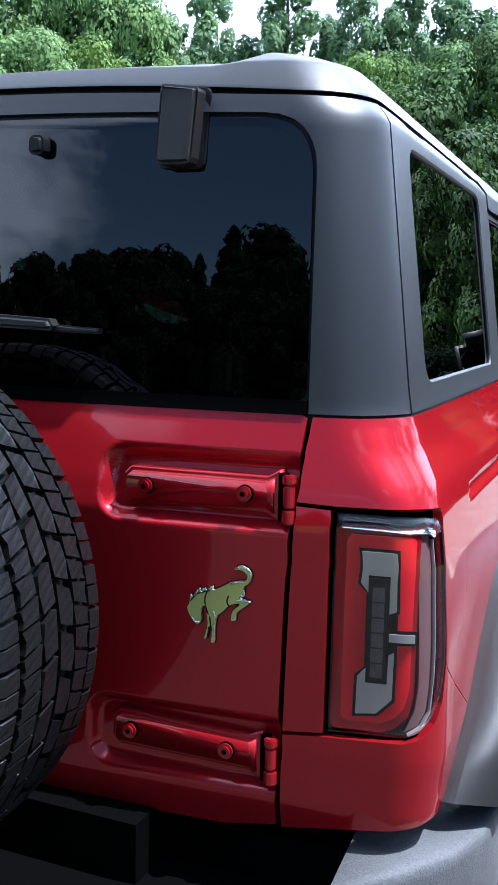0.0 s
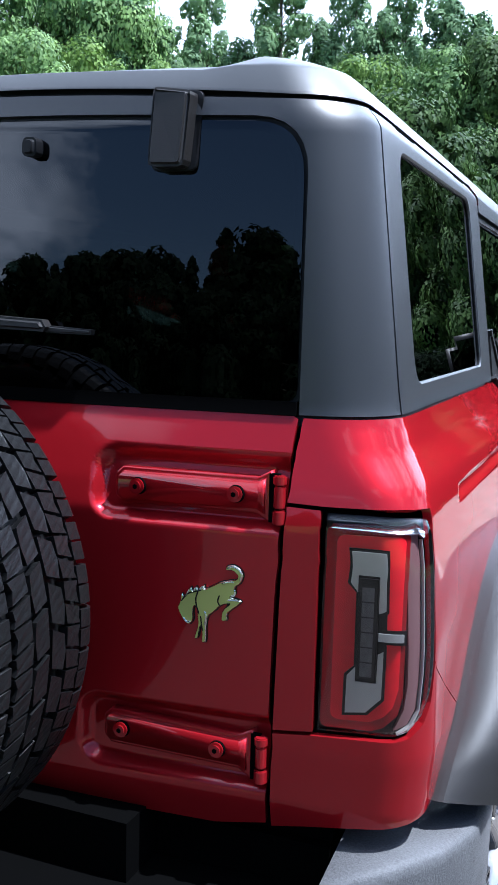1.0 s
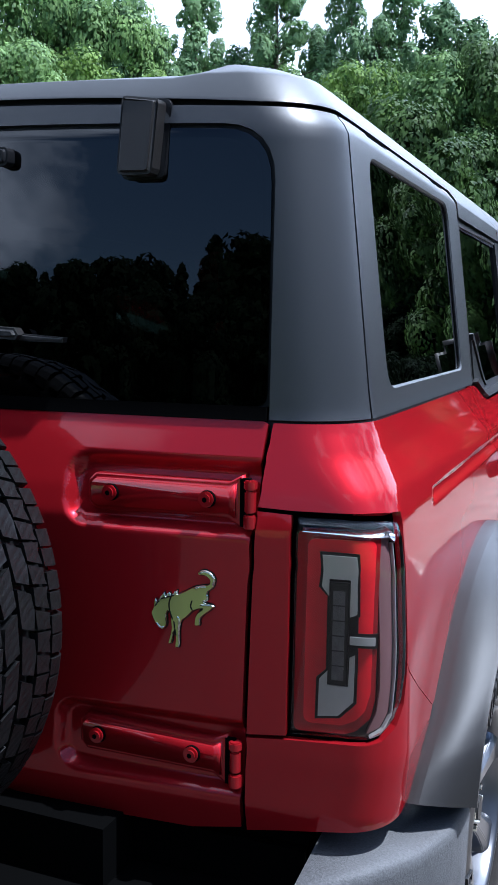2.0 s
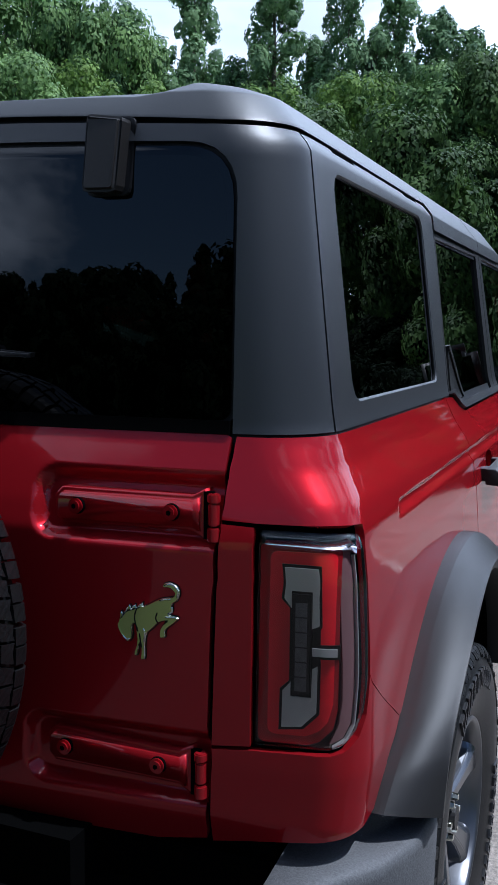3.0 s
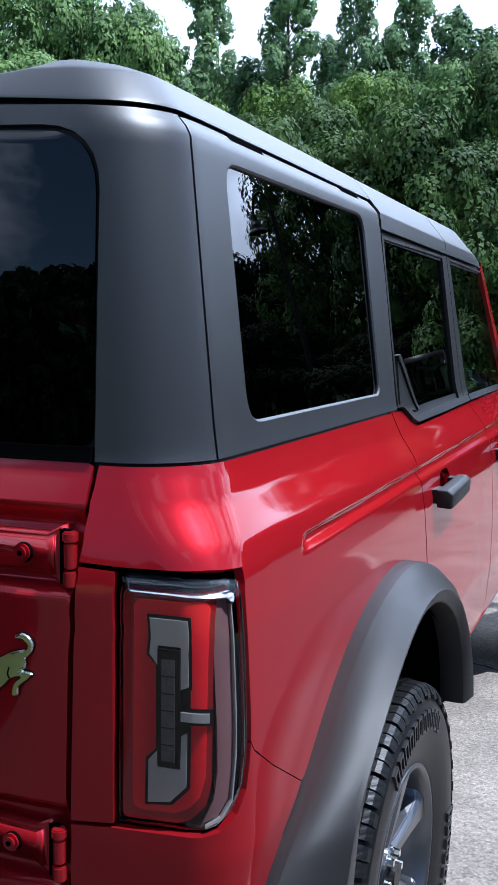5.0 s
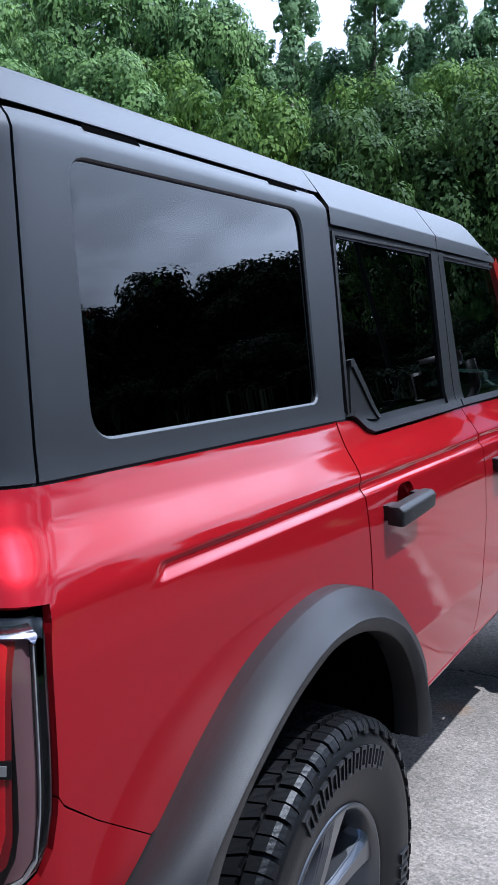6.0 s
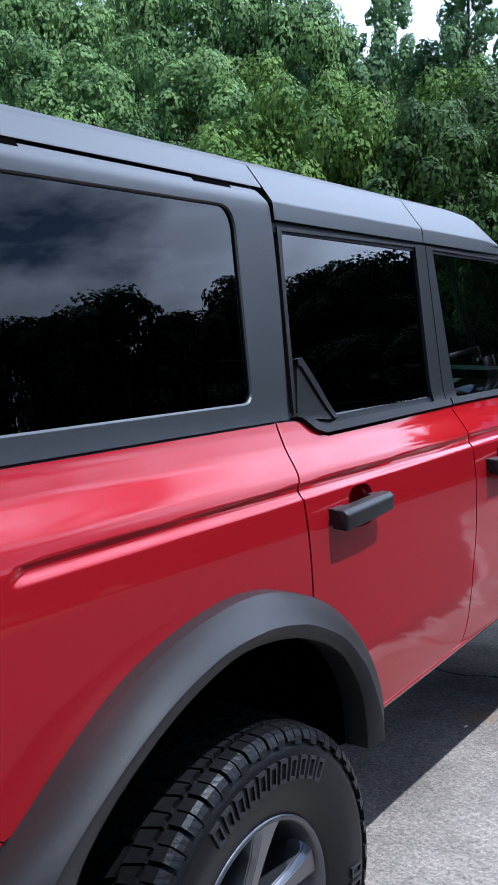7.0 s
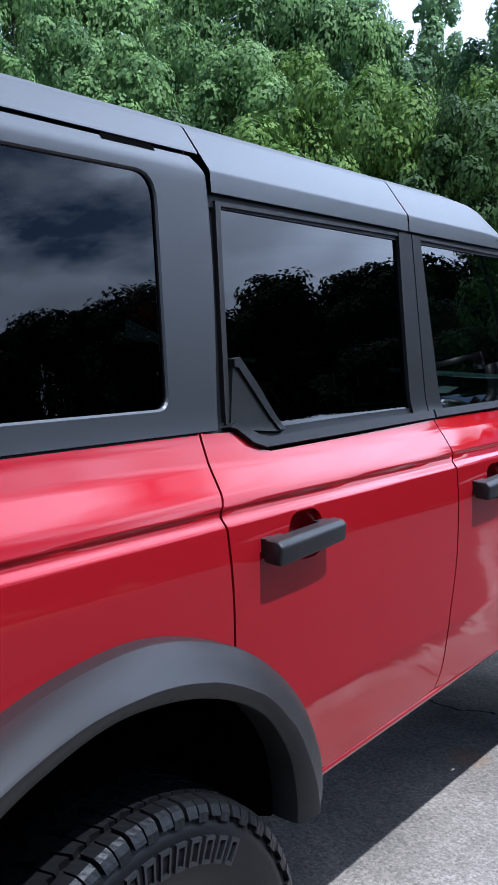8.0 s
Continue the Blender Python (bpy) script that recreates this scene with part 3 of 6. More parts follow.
def tail_lamp(surf, sign):
    lamp = panel("tail_lamp", LAMP, LAMPBLACK, car, surf, push=-0.022, grid=0.015, flange=0.02, sign=sign, label="black tail lamp housing with red and silver lenses")
    red = rear_line(rounded([(0.7695, 1.207), (0.7680, 0.8945), (0.848, 0.8975), (0.887, 0.924), (0.8940, 0.955), (0.895, 1.198), (0.887, 1.208)], 0.012))
    poly_part("red_lens", red, LENSDARK, lamp, surf, sign, push=-0.011, flange=0.010, grid=0.012, label="deep red plastic lens")
    # lighter red inside the darker margin: the lens's glow put into the colour
    glow = rear_line(rounded([(0.785, 1.194), (0.783, 0.909), (0.844, 0.911), (0.878, 0.935), (0.8865, 0.965), (0.889, 1.190), (0.882, 1.196)], 0.014))
    poly_part("light_ring", glow, LENSRED, lamp, surf, sign, push=-0.0098, flange=0.003, grid=0.012, label="brighter red inner lens, the glow put into its colour")
    side = [(0.094, 1.203), (0.092, 0.968), (0.078, 0.932), (0.040, 0.9005), (0.092, 0.909), (0.132, 0.933), (0.148, 0.982), (0.155, 1.06), (0.161, 1.203)]
    poly_part("side_lens", side, LAMPGREY, lamp, surf, sign, push=-0.0135, flange=0.008, grid=0.012, label="smoky pink side lens")
    rim = [(0.166, 1.190), (0.158, 1.06), (0.150, 0.985), (0.134, 0.931), (0.098, 0.909), (0.05, 0.8985), (0.05, 0.8962), (0.100, 0.9055), (0.138, 0.928), (0.1545, 0.985), (0.1625, 1.06), (0.1705, 1.190)]
    poly_part("bright_edge", rim, SILVER, lamp, surf, sign, push=-0.008, flange=0.006, grid=0.012, label="bright metallic lens edge")
    top_rim = rear_line([(0.776, 1.204), (0.84, 1.203), (0.885, 1.201)]) + [(0.15, 1.199), (0.166, 1.190), (0.180, 1.200), (0.165, 1.217)] + rear_line([(0.885, 1.219), (0.84, 1.219), (0.776, 1.217)])
    panel("bright_edge", top_rim, LAMPCHROME, lamp, surf, push=-0.006, flange=0.006, grid=0.004, disp=lambda a, b: -0.5 * (b - 1.20) - 24 * (b - 1.20) ** 2, sign=sign, label="bright chrome lens edge")
    top = [(0.808, 1.171), (0.860, 1.171), (0.862, 1.085), (0.851, 1.080), (0.851, 1.136), (0.819, 1.136), (0.819, 1.110), (0.808, 1.124)]
    bot = [(0.807, 0.981), (0.819, 0.995), (0.819, 0.973), (0.851, 0.973), (0.852, 1.018), (0.860, 1.023), (0.859, 0.950), (0.837, 0.927), (0.806, 0.923)]
    bar = [(0.820, 0.977), (0.850, 0.977), (0.850, 1.132), (0.820, 1.132)]
    mark = [(0.852, 1.039), (0.890, 1.039), (0.890, 1.051), (0.852, 1.051)]
    frames = [(top, 0.0048), (bot, 0.0048), (bar, 0.0035), ([(0.852, 1.02), (0.863, 1.02), (0.863, 1.09), (0.852, 1.09)], 0.001), (mark, 0.005)]
    for k, (pts, d) in enumerate(frames):
        pts = grown(pts, d)
        poly_part("bezel", rear_line(pts + pts[:1])[:-1], LAMPBLACK, lamp, surf, sign, push=-0.0085 + 0.0002 * k, flange=0.004, grid=0.012, label="thin black bezel")
    for pts in (top, bot):
        poly_part("reflector", rear_line(pts + pts[:1])[:-1], SILVER, lamp, surf, sign, push=-0.0062, flange=0.002, grid=0.012, label="satin silver reflector")
    strip = poly_part("light_bar", rear_line(bar + bar[:1])[:-1], LAMPBLACK, lamp, surf, sign, push=-0.004, flange=0.005, grid=0.012, label="dark clear light bar")
    for k in range(6):
        z0 = 0.983 + k * 0.023
        seg = [(0.826, z0), (0.844, z0), (0.844, z0 + 0.021), (0.826, z0 + 0.021)]
        poly_part("diode", rear_line(seg + seg[:1])[:-1], SMOKE, strip, surf, sign, push=-0.003, flange=0.003, grid=0.01)
    poly_part("marker", rear_line(mark + mark[:1])[:-1], SILVER, lamp, surf, sign, push=-0.004, flange=0.003, grid=0.012, label="small silver side marker")
    c = np.mean(np.array(LAMP), axis=0)
    cover = [(c[0] + (a - c[0]) * 0.985, c[1] + (b - c[1]) * 0.985) for a, b in LAMP]

    def pillow(a, b):
        return -0.013 * (1 - np.sqrt(np.clip(edge_gap(np.atleast_1d(a), np.atleast_1d(b), cover) / 0.022, 0.02, 1.0)))

    panel("cover_lens", cover, COVER, lamp, surf, push=0.006, flange=0.004, grid=0.006, disp=pillow, sign=sign, label="clear glossy outer lens").visible_shadow = False


def door_handle(door, dy, sign, hx=0.905):
    cup = bmesh.new()
    bmesh.ops.create_uvsphere(cup, u_segments=24, v_segments=12, radius=1.0)
    bmesh.ops.delete(cup, geom=[v for v in cup.verts if v.co.x > 0.05], context="VERTS")
    for v in cup.verts:
        v.co = Vector((sign * (hx - 0.016 + v.co.x * 0.022), 1.352 + dy + v.co.y * 0.061, 1.166 + v.co.z * 0.0475))
    part("handle_cup", cup, RED, door, smooth=True)
    bm = bmesh.new()
    sec = rounded([(0.0, -0.020), (0.036, -0.022), (0.037, 0.012), (0.026, 0.021), (0.0, 0.021)], [0.004, 0.006, 0.010, 0.010, 0.004], 5)
    rows, count = [], len(sec)
    ends = [(1.202, 0.86, 0.90), (1.2028, 0.92, 0.94), (1.2045, 0.97, 0.98), (1.208, 1.0, 1.0), (1.26, 1.0, 1.0), (1.33, 1.0, 0.97), (1.400, 0.95, 0.92), (1.410, 0.92, 0.90), (1.4155, 0.86, 0.86), (1.418, 0.76, 0.80)]
    for y, sx, sz in ends:
        up = -0.010 + 0.013 * (y - 1.202) / 0.216
        rows.append([bm.verts.new((sign * (hx + 0.014 + p * sx), y + dy, 1.170 + up + q * sz)) for p, q in sec])
    for p, q in zip(rows, rows[1:]):
        for i in range(count):
            bm.faces.new((p[i], p[(i + 1) % count], q[(i + 1) % count], q[i]))
    bm.faces.new(rows[0])
    bm.faces.new(rows[-1][::-1])
    for y0, y1 in ((1.207, 1.266), (1.376, 1.414)):
        bmesh.ops.create_cube(bm, size=1, matrix=pose(sign * (hx + 0.010), (y0 + y1) / 2 + dy, 1.1645 if y0 < 1.3 else 1.171) @ Matrix.Diagonal((0.026, y1 - y0, 0.032, 1)))
    bmesh.ops.recalc_face_normals(bm, faces=bm.faces)
    for e in bm.edges:
        e.smooth = len(e.link_faces) < 2 or e.calc_face_angle(0) < 0.6
    part("handle", bm, FLARE, door, "dark grey pull handle", smooth=True)


def flare(sign, dy=0.0, flip=1):
    fo, fin = spline(FLARE_OUT, 6), spline(FLARE_IN, 6)
    n = 60
    fo = [fo[int(round(k * (len(fo) - 1) / n))] for k in range(n + 1)]
    fin = [fin[int(round(k * (len(fin) - 1) / n))] for k in range(n + 1)]
    if flip < 0:
        fo, fin = [(1.77 - y, z) for y, z in fo], [(1.77 - y, z) for y, z in fin]
    # profile from the body over the broad top band to the inner lip; True marks a crisp line
    prof = [(-0.004, -0.010, False), (-0.004, 0.013, True), (0.010, 0.0205, True), (0.09, 0.028, False), (0.30, 0.045, False), (0.58, None, False), (0.62, 0.976, True),
            (0.66, 0.976, False), (0.95, 0.965, False), (0.985, 0.961, True), (1.0, 0.951, False), (1.0, 0.907, False)]
    m, vs, fs = len(prof), [], []
    for i, ((y0, z0), (y1, z1)) in enumerate(zip(fo, fin)):
        xb = float(side_at(z0)) - 0.004
        bulge = 1.0 - 0.62 * step01(i / n - 0.5, 0.45)
        for k, x, _ in prof:
            xx = 0.970 if x is None else (xb + x if k < 0.55 else x)
            w = bulge * min(1.0, max(0.0, k / 0.6)) ** 0.8
            vs.append((sign * (xx + 0.040 * w), y0 + (y1 - y0) * k + dy - 0.055 * w * flip, z0 + (z1 - z0) * k + 0.024 * w))
    for i in range(n):
        for j in range(m - 1):
            a = i * m + j
            fs.append((a, a + m, a + m + 1, a + 1)[::sign * flip])
    fs.append(tuple(range(m))[::-sign * flip])
    fs.append(tuple(n * m + j for j in range(m))[::sign * flip])
    ob = link_mesh("wheel_flare", vs, fs, FLARE, car, "satin dark grey plastic wheel flare")
    for e in ob.data.edges:
        a, b = e.vertices
        if (a % m == b % m and prof[a % m][2]) or (a // m == b // m and a // m in (0, n)):
            e.use_edge_sharp = True
    # liner behind the flare
    vs, fs = [], []
    for y1, z1 in fin:
        c = Vector((0.80, 0.62))
        d = Vector((y1, z1)) - c
        for x, k in ((0.93, 0.985), (0.80, 1.04), (0.50, 1.06)):
            vs.append((sign * x, c.x + d.x * k + dy, c.y + d.y * k))
    for i in range(n):
        for j in range(2):
            a = i * 3 + j
            fs.append((a, a + 1, a + 4, a + 3)[::sign * flip])
    link_mesh("wheel_liner", vs, fs, DARK, car, "black wheel arch liner")
    bm = bmesh.new()
    lip = [(1.335, 0.69), (1.315, 0.668), (1.25, 0.650), (1.20, 0.67), (1.215, 0.78), (1.29, 0.79)]
    if flip < 0:
        lip = [(1.77 - y, z) for y, z in lip]
    bot = [bm.verts.new((sign * 0.905, y + dy, z)) for y, z in lip]
    top = [bm.verts.new((sign * 0.72, y + dy, z)) for y, z in lip]
    bm.faces.new(bot)
    bm.faces.new(top[::-1])
    for i in range(6):
        bm.faces.new((bot[i], top[i], top[(i + 1) % 6], bot[(i + 1) % 6]))
    bmesh.ops.recalc_face_normals(bm, faces=bm.faces)
    bmesh.ops.bevel(bm, geom=bm.edges[:], offset=0.006, segments=2, affect="EDGES")
    part("splash_guard", bm, DARK, car, "black plastic splash guard")


for surf, sign in ((skin, 1), (mirrored, -1)):
    panel("quarter_panel", q_out, RED, car, surf, disp=crease_disp, grid=0.018, fine=[(0.3, 1.3, 1.20, 1.255, 0.004)], sign=sign)
    panel("corner_panel", lo_out, RED, car, surf, grid=0.018, sign=sign)
    panel("filler_panel", fi_out, RED, car, surf, grid=0.018, sign=sign)
    tail_lamp(surf, sign)
    door = panel("rear_door", side_line(d_out), RED, car, surf, holes=[side_line(shift(HANDLE_HOLE, -0.015))], disp=crease_disp, grid=0.02, fine=[(1.2, 2.2, 1.205, 1.270, 0.0045)], sign=sign)
    door_handle(door, -0.015, sign, 0.892)
    fdoor = panel("front_door", side_line(f_out), RED, car, surf, holes=[side_line(shift(HANDLE_HOLE, 0.876))], disp=crease_disp, grid=0.016, fine=[(2.1, 2.8, 1.20, 1.285, 0.006)], sign=sign)
    door_handle(fdoor, 0.876, sign, 0.874)
    # belt strips and window frames
    poly_part("belt_strip", side_line([(1.186, 1.367), (1.206, 1.362), (1.245, 1.334), (1.28, 1.3235), (1.60, 1.327), (1.994, 1.332), (1.999, 1.349), (1.60, 1.346), (1.30, 1.340), (1.27, 1.346), (1.212, 1.376)]),
              BELT, door, surf, sign, push=0.010, flange=0.018, label="dark grey belt strip below the window")
    poly_part("belt_strip", side_line([(2.005, 1.333), (2.80, 1.338), (2.80, 1.355), (2.009, 1.350)]), BELT, fdoor, surf, sign, push=0.010, flange=0.03, label="dark grey belt strip below the window")
    poly_part("window_frame", side_line([(1.196, 1.372), (1.211, 1.372), (1.226, 1.70), (1.231, 1.756), (1.945, 1.7615), (1.945, 1.7675), (1.215, 1.764)]), FLARE, door, surf, sign, push=-0.004, flange=0.02)
    poly_part("pillar_cover", side_line([(1.918, 1.348), (1.919, 1.60), (1.922, 1.769), (1.988, 1.770), (1.998, 1.348)]), BELT, door, surf, sign, push=-0.003, flange=0.02, label="dark grey pillar cover")
    poly_part("pillar_cover", side_line([(2.003, 1.350), (1.993, 1.770), (2.036, 1.770), (2.084, 1.350)]), BELT, fdoor, surf, sign, push=-0.003, flange=0.02, label="dark grey pillar cover")
    poly_part("window_frame", side_line([(2.0, 1.762), (2.62, 1.758), (2.62, 1.764), (2.0, 1.768)]), FLARE, fdoor, surf, sign, push=-0.004, flange=0.02)
    tri = [(1.202, 1.363), (1.360, 1.348), (1.295, 1.43), (1.240, 1.483), (1.226, 1.480)]
    poly_part("corner_trim", side_line(tri), BELT, door, surf, sign, push=0.000, flange=0.012, label="dark grey triangular window trim")
    rib = [(1.366, 1.350), (1.298, 1.432), (1.242, 1.489), (1.224, 1.486), (1.224, 1.472), (1.236, 1.470), (1.280, 1.424), (1.347, 1.351)]
    poly_part("trim_rib", side_line(rib), BELT, door, surf, sign, push=0.005, flange=0.014)
    poly_part("window", side_line(WIN_D), TINT, door, surf, sign, push=-0.012, flange=0.004, grid=0.05, label="dark tinted window")
    # black strip over the foot of the glass, in place of a dark reflection
    poly_part("window_channel", side_line([(1.215, 1.352), (1.27, 1.334), (1.60, 1.340), (1.93, 1.343), (1.93, 1.364), (1.60, 1.362), (1.30, 1.358), (1.222, 1.380)]), BLACK, door, surf, sign, push=-0.009, flange=0.003)
    poly_part("window", side_line(WIN_F), CLEAR, fdoor, surf, sign, push=-0.012, flange=0.004, grid=0.05, label="lightly tinted window")
    # hardtop side
    hs = side_line([(seam_y(z) + 0.003, z) for z in (1.364, 1.45, 1.6, 1.75, 1.832)])
    ht = hs[::-1] + side_line([(0.24, 1.364), (1.17, 1.364)] + HT_F[:1]) + side_line(spline(HT_F, 3)) + side_line([(1.15, 1.834), (0.26, 1.834)])
    panel("hardtop_side", ht, GREY, car, surf, holes=[side_line(WIN_Q)], grid=0.02, sign=sign, label="moulded grey hardtop side")
    ring_in = grown(WIN_Q, -0.0035)
    vs, fs, k = [], [], len(WIN_Q)
    for (y0, z0), (y1, z1) in zip(WIN_Q, ring_in):
        p, q = (surf(*[np.array([c]) for c in on_side(y, z)])[0] for y, z in ((y0, z0), (y1, z1)))
        vs += [tuple(p), (q[0] - sign * 0.0035, q[1], q[2])]
    fs = [(2 * i, 2 * ((i + 1) % k), 2 * ((i + 1) % k) + 1, 2 * i + 1)[::sign] for i in range(k)]
    link_mesh("window_lip", vs, fs, GREY, car, smooth=False)
    poly_part("window_seal", side_line(WIN_Q), BLACK, car, surf, sign, push=-0.0050, flange=0.004, holes=[side_line(rounded([(0.301, 1.783), (1.049, 1.788), (1.038, 1.408), (0.288, 1.406)], [0.04, 0.045, 0.026, 0.046]))])
    poly_part("quarter_window", side_line(WIN_Q2), TINT, car, surf, sign, push=-0.0070, flange=0.004, grid=0.05, label="dark tinted quarter window")
    poly_part("roof_seal", [(A * 0.2, 1.826), (A, 1.826)] + side_line([(0.30, 1.826), (1.17, 1.826), (1.17, 1.858), (0.30, 1.858)]) + [(A, 1.858), (A * 0.2, 1.858)], BLACK, car, surf, sign, push=-0.010, flange=0, grid=0.03)
    poly_part("belt_seal", rear_line([(0.70, 1.350), (0.74, 1.350)]) + [(A, 1.350)] + side_line([(0.35, 1.350), (1.21, 1.352), (1.21, 1.376), (0.35, 1.376)]) + [(A, 1.376)] + rear_line([(0.74, 1.376), (0.70, 1.376)]), BLACK, car, surf, sign, push=-0.009, flange=0, grid=0.03)
    poly_part("drip_seal", side_line([(1.20, 1.752), (2.60, 1.752), (2.60, 1.803), (1.20, 1.803)]), BLACK, car, surf, sign, push=-0.0085, flange=0, grid=0.03, label="black seal above the door windows")
    poly_part("pillar_seal", side_line([(1.14, 1.36), (1.215, 1.36), (1.230, 1.785), (1.165, 1.785)]), BLACK, car, surf, sign, push=-0.014, flange=0, grid=0.03)
    flare(sign)
    flare(sign, 2.95, -1)
    vs, fs, ys = [], [], np.linspace(1.36, 3.35, 32)
    for y in ys:
        z = sill_z(min(y, 2.94)) + 0.002
        xb = float(skin(np.array([on_side(y, z)[0]]), np.array([z]))[0][0])
        for dx, dz in ((-0.03, 0.002), (-0.012, -0.003), (-0.004, -0.006), (-0.001, -0.010), (-0.006, -0.023), (-0.018, -0.031), (-0.045, -0.034)):
            vs.append((sign * (xb + dx), y, z + dz))
    fs = [(a, a + 1, a + 8, a + 7)[::sign] for a in (i * 7 + j for i in range(len(ys) - 1) for j in range(6))]
    link_mesh("rocker", vs, fs, RED, car, "red sill below the doors")
    # inner shell that backs the gaps
    sh = rear_line([(0.60, 0.72), (0.80, 0.745)]) + [(0.2, 0.76)] + side_line([(0.25, 0.80), (0.38, 0.96), (0.64, 1.05), (0.9, 1.06), (1.12, 0.96), (1.32, 0.72), (2.0, 0.70), (3.06, 0.70), (3.06, 1.28), (2.98, 1.315), (1.3, 1.315), (1.2, 1.345)])
    sh += side_line([(0.4, 1.345)]) + [(A, 1.345), (A / 2, 1.345), (0.0, 1.345)] + rear_line([(0.60, 1.345), (0.60, 0.73)])
    panel("inner_shell", sh, DARK, car, surf, grid=0.04, push=-0.040, flange=0, sign=sign)
    # front wing
    fw = [(3.006, 0.712), (3.20, 0.712)] + [(1.77 - y + 2.95, z) for y, z in spline(FLARE_OUT, 4)[::-1]] + [(4.62, 0.85), (4.64, 1.0), (4.58, 1.21), (3.9, 1.245), (3.006, 1.285)]
    poly_part("front_wing", side_line(fw), RED, car, surf, sign, flange=0.014, grid=0.04)
    # windscreen pillar
    vs = [(sign * x, y, z) for x, y, z in [(0.755, 2.99, 1.345), (0.755, 2.91, 1.345), (0.692, 2.66, 1.775), (0.684, 2.72, 1.80), (0.69, 3.02, 1.345), (0.62, 2.73, 1.80)]]
    link_mesh("windscreen_pillar", vs, [f[::sign] for f in ((0, 1, 2, 3), (0, 3, 5, 4), (1, 4, 5, 2))], RED, car, smooth=False)

# rear of the hardtop, rear glass
GLASS_R = rounded([(-0.702, 1.384), (0.702, 1.384), (0.694, 1.802), (-0.694, 1.802)], [0.02, 0.02, 0.085, 0.085])
corner = rounded([(0.40, 1.808), (0.7005, 1.808), (0.7075, 1.39)], [0, 0.088, 0])
for surf, sign in ((skin, 1), (mirrored, -1)):
    hb = rear_line([(0.7085, 1.364), (0.72, 1.364)]) + [(0.5 * A, 1.364)] + side_line([(seam_y(z) - 0.003, z) for z in (1.364, 1.45, 1.6, 1.75, 1.832)])
    hb += [(0.9 * A, 1.834), (0.6 * A, 1.834), (0.3 * A, 1.834)] + rear_line([(0.55, 1.834), (0.0, 1.834), (0.0, 1.808), (0.40, 1.808)] + corner[1:])
    panel("hardtop_back", hb, GREY, car, surf, grid=0.02, sign=sign, label="moulded grey hardtop back")
    poly_part("roof_seal", rear_line([(0.0, 1.826), (0.60, 1.826)]) + [(A * 0.2, 1.826), (A * 0.2, 1.858)] + rear_line([(0.60, 1.858), (0.0, 1.858)]), BLACK, car, surf, sign, push=-0.010, flange=0, grid=0.03)
rear_glass = poly_part("rear_glass", GLASS_R, TINT, car, flat_back, 1, push=-0.004, flange=0.004, grid=0.02, label="dark tinted rear window")
inner = rounded([(-0.688, 1.40), (0.688, 1.40), (0.680, 1.789), (-0.680, 1.789)], [0.02, 0.02, 0.075, 0.075])
outer = rounded([(-0.709, 1.380), (0.709, 1.380), (0.701, 1.809), (-0.701, 1.809)], [0.02, 0.02, 0.09, 0.09])
poly_part("glass_seal", outer, BLACK, car, flat_back, 1, push=-0.008, flange=0.01, holes=[inner])
sill = [(-0.705, 1.362), (0.704, 1.362), (0.704, 1.383), (-0.705, 1.385)]
poly_part("glass_sill", sill, DARK, car, flat_back, 1, push=0.004, flange=0.02, label="black strip below the rear window")

# roof
RIM = [(0.0, 1.842), (0.0012, 1.8445), (0.0035, 1.848), (0.036, 1.888), (0.0385, 1.8905), (0.0425, 1.893), (0.05, 1.8965), (0.09, 1.912), (0.13, 1.922), (0.18, 1.925), (0.24, 1.921), (0.30, 1.921), (0.42, 1.927)]
SIDE_RIM = [(-0.030, 1.776), (-0.0252, 1.810), (-0.0243, 1.8135), (-0.0225, 1.8165)] + RIM[3:]


def back_z(x, z, d):
    """Height along the back rim: bowed up in the middle, with a raised shoulder at each side."""
    low = 1 - float(step01(x - 0.552, 0.070))
    return z + 0.030 * max(0.0, 1 - (x / 0.67) ** 2) * (1 - 0.55 * min(1, d / 0.08)) - 0.016 * min(1.0, d / 0.07) * low


